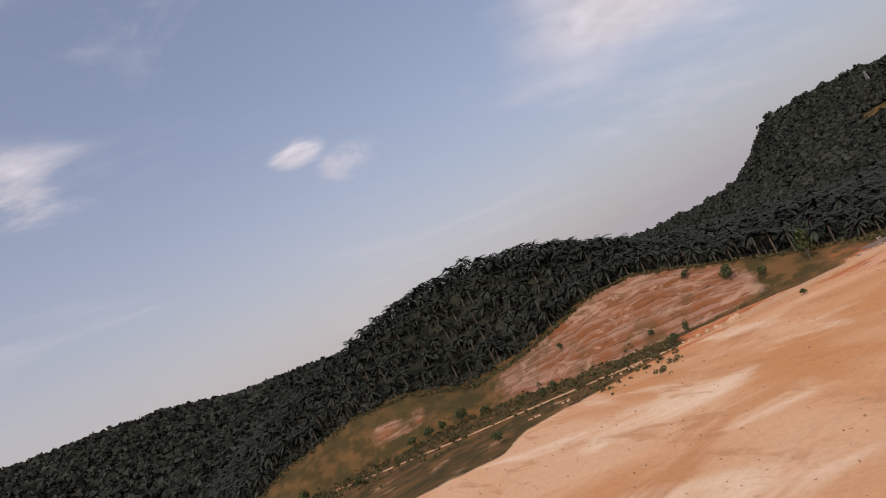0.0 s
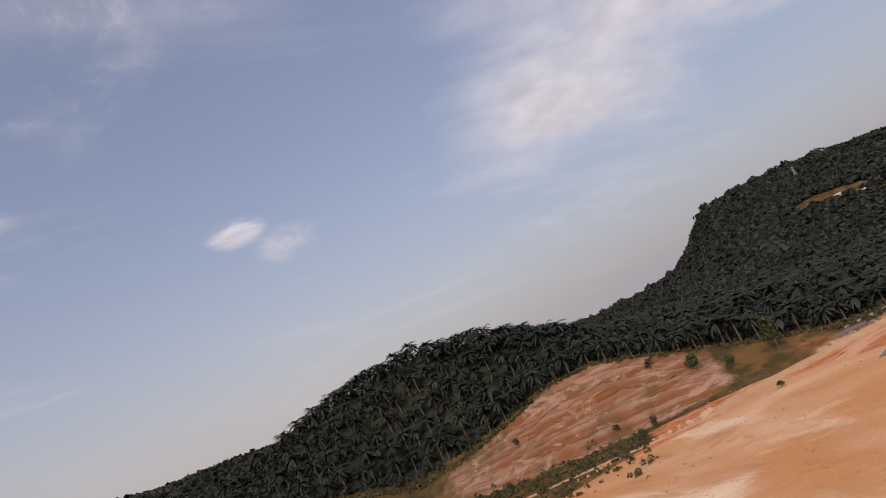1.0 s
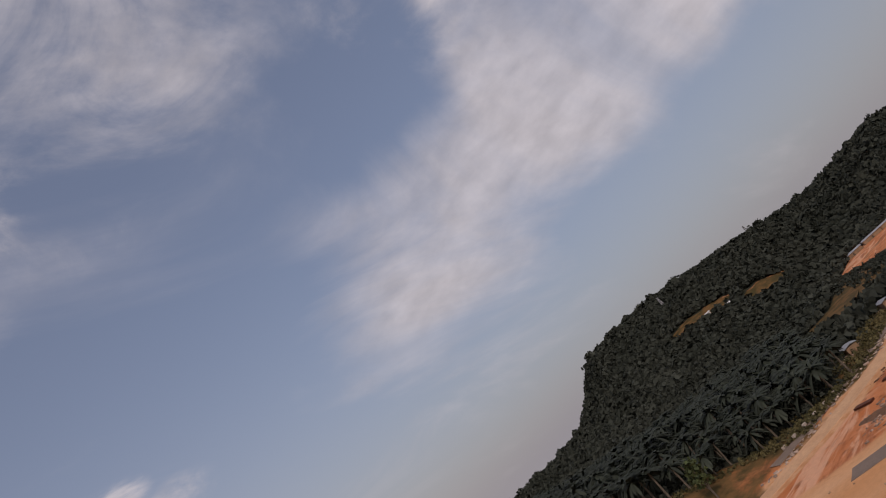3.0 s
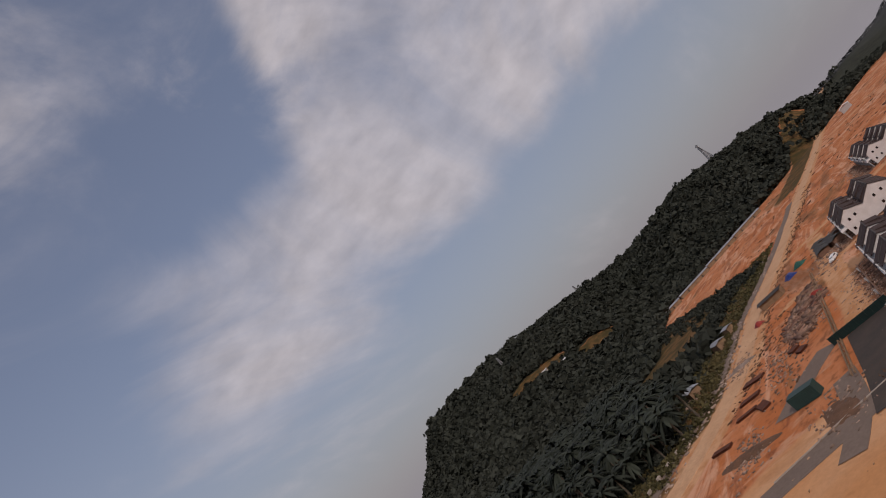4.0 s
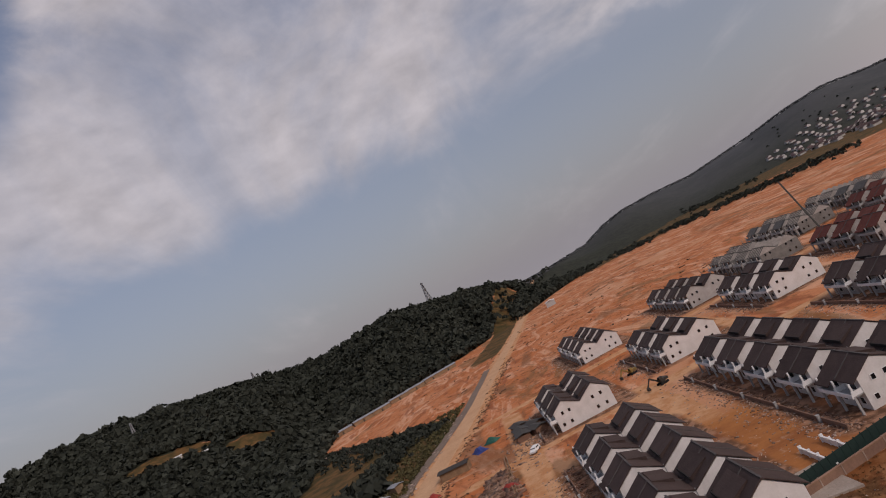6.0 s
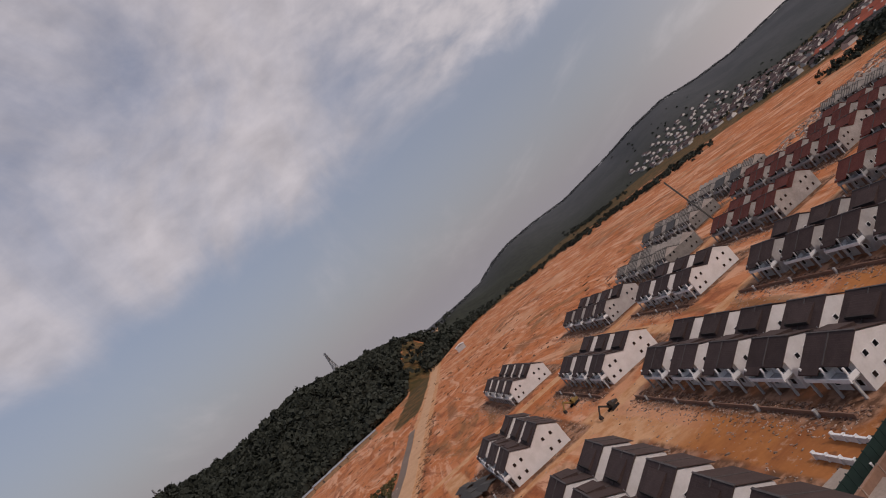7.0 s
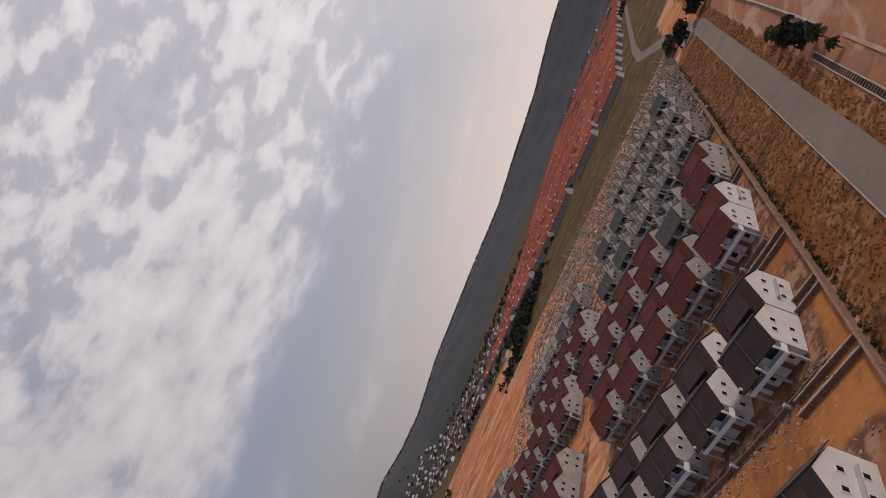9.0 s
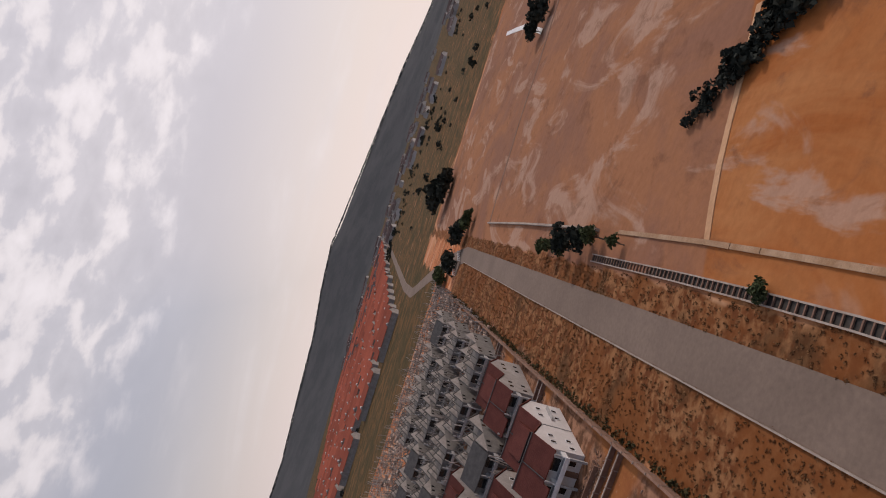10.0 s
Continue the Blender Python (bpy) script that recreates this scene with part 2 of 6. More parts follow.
def ground_material():
    """Earth, sand and grass, mixed by the zone values of the sheet."""
    m = bpy.data.materials.new("bare_earth_and_grass")
    m.use_nodes = True
    nt = m.node_tree
    N, L = nt.nodes.new, nt.links.new
    b = nt.nodes["Principled BSDF"]
    b.inputs["Roughness"].default_value, b.inputs["Specular IOR Level"].default_value = 0.95, 0.1
    geo = N("ShaderNodeNewGeometry")

    def noise_tex(s, detail=6, r=0.6, stretch=(1, 1, 1), turn=0, dist=0.0):
        mp = N("ShaderNodeMapping")
        mp.inputs["Scale"].default_value, mp.inputs["Rotation"].default_value = stretch, (0, 0, radians(turn))
        L(geo.outputs["Position"], mp.inputs[0])
        n = N("ShaderNodeTexNoise")
        n.inputs["Scale"].default_value, n.inputs["Detail"].default_value, n.inputs["Roughness"].default_value = s, detail, r
        n.inputs["Distortion"].default_value = dist
        L(mp.outputs[0], n.inputs["Vector"])
        return n.outputs[0]

    def mix(fac, a, bb, mode="MIX"):
        n = N("ShaderNodeMix")
        n.data_type, n.blend_type = "RGBA", mode
        for v, s in ((fac, "Factor"), (a, "A"), (bb, "B")):
            if isinstance(v, (int, float)):
                n.inputs[s].default_value = v
            elif isinstance(v, tuple):
                n.inputs[s].default_value = (*v[:3], 1)
            else:
                L(v, n.inputs[s])
        return n.outputs["Result"]

    def ramp(v, lo, hi, a=0.0, z=1.0):
        n = N("ShaderNodeMapRange")
        n.interpolation_type = "SMOOTHSTEP"
        n.inputs["From Min"].default_value, n.inputs["From Max"].default_value = lo, hi
        n.inputs["To Min"].default_value, n.inputs["To Max"].default_value = a, z
        L(v, n.inputs["Value"])
        return n.outputs[0]

    def zone(name, ragged, spread=0.12):
        at = N("ShaderNodeAttribute")
        at.attribute_name = name
        add = N("ShaderNodeMath")
        add.operation = "ADD"
        L(at.outputs["Fac"], add.inputs[0])
        sub = N("ShaderNodeMath")
        sub.operation = "MULTIPLY_ADD"
        sub.inputs[1].default_value, sub.inputs[2].default_value = ragged, -ragged / 2
        L(n_edge, sub.inputs[0]), L(sub.outputs[0], add.inputs[1])
        return ramp(add.outputs[0], 0.5 - spread, 0.5 + spread)

    n_edge = noise_tex(0.07, 5, 0.6)
    earth = mix(ramp(noise_tex(0.045, 5, 0.6), 0.38, 0.66), (0.46, 0.150, 0.052), (0.54, 0.215, 0.098))
    earth = mix(ramp(noise_tex(0.25, 5, 0.62), 0.50, 0.66, 0, 0.75), earth, (0.19, 0.072, 0.034))
    earth = mix(ramp(noise_tex(0.11, 5, 0.58, (1, 0.4, 1), 12, 1.0), 0.58, 0.70, 0, 0.8), earth, (0.56, 0.31, 0.185))
    earth = mix(ramp(noise_tex(0.06, 6, 0.64, (0.26, 1, 1), -7, 1.4), 0.52, 0.62, 0, 0.85), earth, (0.64, 0.355, 0.22))
    earth = mix(ramp(noise_tex(0.075, 6, 0.64, (0.24, 1, 1), -10, 1.5), 0.54, 0.63, 0, 0.75), earth, (0.27, 0.088, 0.040))
    earth = mix(ramp(noise_tex(0.033, 5, 0.62, (0.3, 1, 1), -4, 0.8), 0.58, 0.66, 0, 0.6), earth, (0.16, 0.098, 0.045))
    earth = mix(ramp(noise_tex(0.016, 5, 0.62, (0.6, 1, 1), 20, 1.0), 0.55, 0.66, 0, 0.7), earth, (0.58, 0.31, 0.175))
    earth = mix(ramp(noise_tex(0.022, 6, 0.64, (0.35, 1, 1), -12, 1.0), 0.58, 0.66, 0, 0.65), earth, (0.20, 0.098, 0.05))
    earth = mix(zone("pale", 0.9), earth, mix(ramp(noise_tex(0.014, 5, 0.55), 0.45, 0.6), (0.62, 0.37, 0.24), (0.54, 0.26, 0.13)))
    sand = mix(ramp(noise_tex(0.013, 4, 0.5, (1, 0.7, 1), 35, 1.0), 0.40, 0.60), (0.53, 0.25, 0.105), (0.64, 0.385, 0.225))
    sand = mix(ramp(noise_tex(0.020, 5, 0.55, (1, 0.6, 1), 50, 1.4), 0.50, 0.64, 0, 0.85), sand, (0.76, 0.57, 0.40))
    sand = mix(ramp(noise_tex(0.017, 5, 0.58, (0.6, 1, 1), 20, 1.2), 0.54, 0.66, 0, 0.7), sand, (0.47, 0.20, 0.075))
    sand = mix(ramp(noise_tex(0.11, 6, 0.66, (1, 0.35, 1), 62, 0.6), 0.54, 0.66, 0, 0.55), sand, (0.42, 0.195, 0.085))
    sand = mix(ramp(noise_tex(0.55, 5, 0.7), 0.60, 0.72, 0, 0.35), sand, (0.42, 0.24, 0.13))
    clay = mix(ramp(noise_tex(0.03, 5, 0.65, (1, 0.6, 1), 10, 0.8), 0.4, 0.62), (0.255, 0.124, 0.078), (0.33, 0.148, 0.074))
    rust = mix(ramp(noise_tex(0.05, 5, 0.65, (1, 0.5, 1), 40, 1.0), 0.38, 0.66), (0.33, 0.105, 0.028), (0.42, 0.175, 0.065))
    clay = mix(zone("rust", 0.5), clay, rust)
    clay = mix(ramp(noise_tex(0.07, 5, 0.6, (1, 0.4, 1), 60, 1.0), 0.54, 0.64, 0, 0.75), clay, (0.43, 0.275, 0.20))
    clay = mix(ramp(noise_tex(0.16, 7, 0.66, (1, 0.6, 1), 30, 0.6), 0.53, 0.68, 0, 0.55), clay, (0.17, 0.078, 0.044))
    clay = mix(ramp(noise_tex(0.022, 6, 0.6, (1, 0.6, 1), 80, 1.2), 0.54, 0.66, 0, 0.5), clay, (0.21, 0.105, 0.062))
    grass = mix(ramp(noise_tex(0.11, 5, 0.62), 0.40, 0.60), (0.064, 0.047, 0.019), (0.150, 0.082, 0.032))
    grass = mix(ramp(noise_tex(0.03, 4, 0.5), 0.48, 0.62, 0, 0.6), grass, (0.050, 0.044, 0.018))
    dry = mix(ramp(noise_tex(0.5, 5, 0.62), 0.42, 0.60), (0.145, 0.050, 0.018), (0.29, 0.140, 0.062))
    dry = mix(ramp(noise_tex(0.09, 6, 0.62), 0.52, 0.62, 0, 0.7), dry, (0.070, 0.036, 0.016))
    dry = mix(ramp(noise_tex(0.06, 4, 0.6), 0.45, 0.6, 0, 0.8), dry, (0.19, 0.066, 0.020))
    lane = mix(ramp(noise_tex(0.2, 5, 0.65), 0.4, 0.62), (0.58, 0.325, 0.175), (0.48, 0.225, 0.10))
    cut = mix(ramp(noise_tex(0.5, 5, 0.58, (0.05, 0.05, 1.0), 0, 0.6), 0.40, 0.62), (0.185, 0.072, 0.030), (0.27, 0.155, 0.105))
    cut = mix(ramp(noise_tex(0.09, 5, 0.58), 0.45, 0.65, 0, 0.7), cut, (0.21, 0.074, 0.026))
    cut = mix(ramp(noise_tex(0.35, 5, 0.62, (0.3, 0.3, 2.2), 0, 0.3), 0.62, 0.70), cut, (0.075, 0.045, 0.024))
    cut = mix(ramp(noise_tex(0.06, 5, 0.62), 0.50, 0.62, 0, 0.7), cut, (0.105, 0.066, 0.028))
    at = N("ShaderNodeAttribute")
    at.attribute_name = "bench"
    wob = N("ShaderNodeMath")
    wob.operation = "MULTIPLY_ADD"
    wob.inputs[1].default_value = 0.24
    L(noise_tex(0.05, 5, 0.62), wob.inputs[0]), L(at.outputs["Fac"], wob.inputs[2])
    per = N("ShaderNodeMath")
    per.operation = "MULTIPLY"
    per.inputs[1].default_value = 6.0
    L(wob.outputs[0], per.inputs[0])
    fr = N("ShaderNodeMath")
    fr.operation = "FRACT"
    L(per.outputs[0], fr.inputs[0])
    cut = mix(ramp(fr.outputs[0], 0.45, 0.95, 0, 0.35), cut, (0.34, 0.205, 0.145))
    cut = mix(ramp(fr.outputs[0], 0.10, 0.03, 0, 0.7), cut, (0.085, 0.045, 0.024))
    cut = mix(ramp(noise_tex(0.14, 7, 0.7, (0.5, 0.5, 1.6), 0, 0.8), 0.52, 0.64, 0, 0.7), cut, (0.40, 0.255, 0.175))
    plot = mix(ramp(noise_tex(0.35, 5, 0.58), 0.42, 0.60), (0.13, 0.066, 0.038), (0.34, 0.185, 0.115))
    plot = mix(ramp(noise_tex(0.1, 4, 0.6), 0.50, 0.62, 0, 0.7), plot, (0.27, 0.10, 0.042))
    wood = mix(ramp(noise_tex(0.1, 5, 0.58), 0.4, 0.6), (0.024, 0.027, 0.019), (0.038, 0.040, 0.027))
    col = mix(zone("sand", 0.5), earth, sand)
    col = mix(zone("clay", 0.3), col, clay)
    col = mix(zone("dry", 0.5), col, dry)
    col = mix(zone("lane", 0.55), col, lane)
    yard = mix(ramp(noise_tex(0.06, 5, 0.6, (1, 0.4, 1), 8, 1.0), 0.40, 0.62), (0.27, 0.098, 0.036), (0.40, 0.158, 0.052))
    yard = mix(ramp(noise_tex(0.45, 6, 0.68), 0.56, 0.68, 0, 0.6), yard, (0.48, 0.30, 0.205))
    yard = mix(ramp(noise_tex(0.2, 5, 0.65), 0.56, 0.66, 0, 0.7), yard, (0.14, 0.066, 0.038))
    col = mix(zone("yard", 0.5, 0.2), col, yard)
    col = mix(zone("plot", 0.6, 0.2), col, plot)
    col = mix(zone("grass", 0.9), col, grass)
    col = mix(zone("cut", 1.1), col, cut)
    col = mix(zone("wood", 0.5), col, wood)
    # distant woods: haze painted as a grey-blue ground colour
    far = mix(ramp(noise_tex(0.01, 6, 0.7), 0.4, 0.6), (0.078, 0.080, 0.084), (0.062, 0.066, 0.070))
    col = mix(zone("woodhaze", 0.1, 0.45), col, far)
    col = mix(1.0, col, ramp(noise_tex(0.7, 5, 0.75), 0.2, 0.8, 0.90, 1.09), "MULTIPLY")
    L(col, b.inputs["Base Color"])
    bn = N("ShaderNodeBump")
    bn.inputs["Strength"].default_value, bn.inputs["Distance"].default_value = 0.3, 0.4
    L(noise_tex(0.4, 5, 0.5), bn.inputs["Height"])
    ruts = N("ShaderNodeBump")
    ruts.inputs["Strength"].default_value, ruts.inputs["Distance"].default_value = 0.35, 1.8
    L(noise_tex(0.06, 4, 0.5, (0.8, 1, 1), 10, 0.8), ruts.inputs["Height"])
    L(ruts.outputs[0], bn.inputs["Normal"])
    L(bn.outputs[0], b.inputs["Normal"])
    return m


M_GROUND = ground_material()


# ---- building helpers ----
def mesh_from(bm, name, mat):
    me = bpy.data.meshes.new(name)
    bm.to_mesh(me)
    bm.free()
    me.materials.append(mat)
    return me


def part(name, bm, mat, parent=None, label=""):
    ob = new(name, mesh_from(bm, name, mat) if isinstance(bm, bmesh.types.BMesh) else bm)
    if parent is not None:
        ob.parent = parent
    if label:
        tagged(ob, label)
    return ob


def box(bm, x0, x1, y0, y1, z0, z1):
    vs = [bm.verts.new((x, y, z)) for z in (z0, z1) for x, y in ((x0, y0), (x1, y0), (x1, y1), (x0, y1))]
    for q in ((3, 2, 1, 0), (4, 5, 6, 7), (0, 1, 5, 4), (1, 2, 6, 5), (2, 3, 7, 6), (3, 0, 4, 7)):
        bm.faces.new([vs[i] for i in q])
    return vs


def boxes(*dims):
    bm = bmesh.new()
    for d in dims:
        box(bm, *d)
    return bm


def prism(bm, profile, x0, x1):
    """A profile in (y, z), anticlockwise seen from +x, drawn out along x."""
    a = [bm.verts.new((x0, y, z)) for y, z in profile]
    b = [bm.verts.new((x1, y, z)) for y, z in profile]
    bm.faces.new(a[::-1])
    bm.faces.new(b)
    n = len(profile)
    for i in range(n):
        j = (i + 1) % n
        bm.faces.new((a[i], a[j], b[j], b[i]))


def thing(name, at, label, category, group="", kind=""):
    ob = new(name)
    ob.empty_display_size = 0.5
    ob.matrix_basis = at
    return tagged(ob, label, category, group, kind)


def mesh_arrays(name, verts, faces, mat):
    """A mesh from arrays: verts (n, 3), faces (m, 3 or 4)."""
    me = bpy.data.meshes.new(name)
    verts, faces = np.asarray(verts, np.float32), np.asarray(faces, np.int32)
    k = faces.shape[1]
    me.vertices.add(len(verts))
    me.vertices.foreach_set("co", verts.ravel())
    me.loops.add(faces.size)
    me.loops.foreach_set("vertex_index", faces.ravel())
    me.polygons.add(len(faces))
    me.polygons.foreach_set("loop_start", np.arange(len(faces), dtype=np.int32) * k)
    me.update(calc_edges=True)
    me.materials.append(mat)
    return me


# ---- the lie of the land ----
def smooth(a, b, v):
    t = np.clip((np.asarray(v, float) - a) / (b - a), 0, 1)
    return t * t * (3 - 2 * t)


# far ridges round the valley: bearing, rise above the eye, distance of the crest, distance of the foot
RIDGE_AZ = [-180, -140, -110, -100, -96, -92, -88, -84, -80, -76, -72, -68, -64, -58, -52, -44, -39, -36, -33, -30, -27, -22, -19, -16, -14, -12, -9, -6, -4, -1, 2, 4, 6, 8, 11, 14, 16, 18, 21, 25, 28, 32, 35.6, 37.2, 38.4, 40.5, 44, 52, 62, 75, 85, 92, 98, 104, 112, 130, 180]
RIDGE_EL = [0.6, 0.5, 0.2, 0.1, 0.6, 1.2, 1.6, 2, 2.4, 2.8, 2.5, 2, 1.85, 1.5, 1.7, 1.8, 1.5, 1.7, 2.2, 2, 1.5, 1, 1.2, 1.2, 0.8, 0.1, -0.1, -0.3, 0.5, 1.4, 1.9, 2.3, 2.8, 2.4, 2.1, 2.2, 2.5, 3, 3.6, 4.2, 4.65, 4.75, 4.55, 3.2, 1.8, 0.6, 0.1, 0.2, 0.5, 1.7, 2.9, 3.2, 4.5, 4.9, 5.2, 2.8, 0.6]
RIDGE_R = [2600, 2600, 2700, 2800, 2800, 2800, 2800, 2780, 2750, 2710, 2680, 2640, 2610, 2520, 2430, 2280, 2180, 2110, 2040, 2030, 2130, 2080, 1950, 1800, 1750, 1700, 1480, 1180, 950, 900, 850, 840, 830, 820, 840, 850, 860, 860, 860, 870, 880, 890, 900, 900, 900, 900, 1000, 1000, 900, 850, 800, 800, 800, 800, 860, 1400, 2600]
RIDGE_B = [1900, 1900, 2000, 2100, 2130, 2150, 2150, 2140, 2120, 2100, 2080, 2040, 2010, 1880, 1750, 1550, 1430, 1380, 1330, 1310, 1330, 1350, 1320, 1250, 1180, 1100, 990, 840, 740, 690, 640, 630, 620, 600, 570, 540, 440, 340, 320, 290, 280, 270, 260, 260, 260, 270, 450, 600, 560, 480, 430, 420, 420, 440, 500, 900, 1900]
C0 = (-107.0, -63.0)
# the palm hill north of the sand plain, seen round C0: bearing, top of the cut, crest, foot of the slope
NEAR_AZ = [22, 28, 32, 37, 42, 46.5, 50, 54, 58, 63, 67, 73, 78, 85, 92]
NEAR_TOP = [0, 0.5, 2, 7, 14, 21, 26, 25, 19, 12, 9, 19, 20, 13, 0]
NEAR_CREST = [0, 4, 8, 12, 18, 24, 35, 47, 54, 62, 62, 54, 44, 26, 0]
NEAR_FOOT = [240, 240, 240, 240, 240, 240, 236, 240, 246, 262, 272, 276, 282, 284, 280]
FOLDS = np.random.RandomState(5).uniform(0, 6.28, 12)


def folds(x, y, size):
    u, v = x / size, y / size
    return (np.sin(u * 1.7 + FOLDS[0] + 1.3 * np.sin(v * 0.9 + FOLDS[1])) + 0.6 * np.sin(v * 2.3 + FOLDS[2] + np.sin(u * 1.9 + FOLDS[3]))
            + 0.4 * np.sin((u + v) * 4.1 + FOLDS[4]) + 0.3 * np.sin((u - v) * 5.7 + FOLDS[5])) / 2.3


def land(x, y):
    """Height of the ground."""
    x, y = np.asarray(x, float), np.asarray(y, float)
    r, az = np.hypot(x, y) + 1e-6, np.degrees(np.arctan2(y, x))
    rr, rb = np.interp(az, RIDGE_AZ, RIDGE_R), np.interp(az, RIDGE_AZ, RIDGE_B)
    top = 40 + rr * np.tan(np.radians(np.interp(az, RIDGE_AZ, RIDGE_EL))) - np.where(r > 1100, 9, 7)
    top = np.maximum(top, 2)
    rb = rb + np.interp(az, [10, 16, 35, 41], [0, 130, 130, 0])
    s = np.clip((r - rb) / (rr - rb), 0, 1)
    z = top * (0.35 * s + 0.65 * smooth(0, 1, s)) * (1 - 0.5 * smooth(1.0, 2.0, r / rr))
    z = z + folds(x, y, 90) * 5 * smooth(0.05, 0.4, s) * (1 - smooth(0.75, 1.0, s))
    # the near palm hill with its cut face
    dx, dy = x - C0[0], y - C0[1]
    rn, an = np.hypot(dx, dy), np.degrees(np.arctan2(dy, dx))
    foot = np.interp(an, NEAR_AZ, NEAR_FOOT)
    cut = np.interp(an, NEAR_AZ, NEAR_TOP)
    crest = np.interp(an, NEAR_AZ, NEAR_CREST)
    benches = np.clip((rn - foot) / 24, 0, 1)
    step = (np.floor(benches * 5) + smooth(0.25, 1.0, benches * 5 % 1.0)) / 5
    near = cut * np.where(cut > 10, 0.3 * step + 0.7 * benches, benches)
    near = near + (crest - cut) * smooth(foot + 24, foot + 100, rn) * (1 - 0.6 * smooth(foot + 120, foot + 280, rn))
    near = near * smooth(20, 26, an) * (1 - smooth(88, 96, an)) * (1 - smooth(foot + 200, foot + 420, rn))
    z = np.maximum(z, near)
    # gentle unevenness of the worked ground
    flat = 1 - smooth(0, 6, z)
    return z + flat * 0.25 * folds(x, y, 22)


def land_at(x, y):
    return float(land(x, y))


ROWS_OF_HOUSES = [
    (-4, 84.2, 5, "dark"), (-4, 183.2, 3, "dark"), (-28.3, 264.5, 4, "dark"),
    (-41.5, 105, 5, "dark"), (-40.4, 194, 3, "dark"),
    (-80.5, 110, 2, "dark"), (-80.5, 137.4, 3, "shade"), (-79.5, 203, 3, "dark"), (-74, 260, 4, "shade"), (-106, 260, 4, "raw"),
    (-118, 113.8, 1, "maroon"), (-118, 127.5, 4, "red"), (-117, 203.5, 3, "red"),
    (-149.5, 118.5, 1, "red"), (-149.5, 132.2, 1, "raw"), (-149.5, 145.9, 4, "red"), (-155.5, 212, 5, "red"), (-143, 295, 4, "raw"),
    (-186, 125, 5, "raw"), (-184, 205, 4, "red"), (-177, 295, 4, "raw"),
    (-221.5, 133.5, 5, "raw"), (-219.5, 218.5, 5, "raw"), (-257, 141, 4, "raw"),
]
PITCH = 13.7
WALL_LINE = lambda y: 97.3 + 0.176 * (-56.0 - y)
ROAD_MID = lambda y: 85.9 + 0.158 * (-75.0 - y)
TRACK = [(1500, -190), (800, -62), (600, -32), (392, 3), (264, 24), (205, 36), (150, 40), (112, 54), (80, 74), (45, 87), (10, 112), (-30, 160), (-60, 200)]
MAIN = TRACK[:10]


def track_y(x):
    pts = sorted(TRACK)
    return np.interp(x, [p[0] for p in pts], [p[1] for p in pts])


def clearing(x, y):
    """The two bare strips cut into the forest slope."""
    out = 0
    for cx, cy, half, deep in ((556, 272, 40, 26), (556, 206, 26, 20)):
        u, v = -(x - cx) * 0.42 + (y - cy) * 0.91, (x - cx) * 0.91 + (y - cy) * 0.42
        out = np.maximum(out, 1 - smooth(0.75, 1.1, np.hypot(u / half, v / deep)))
    return out


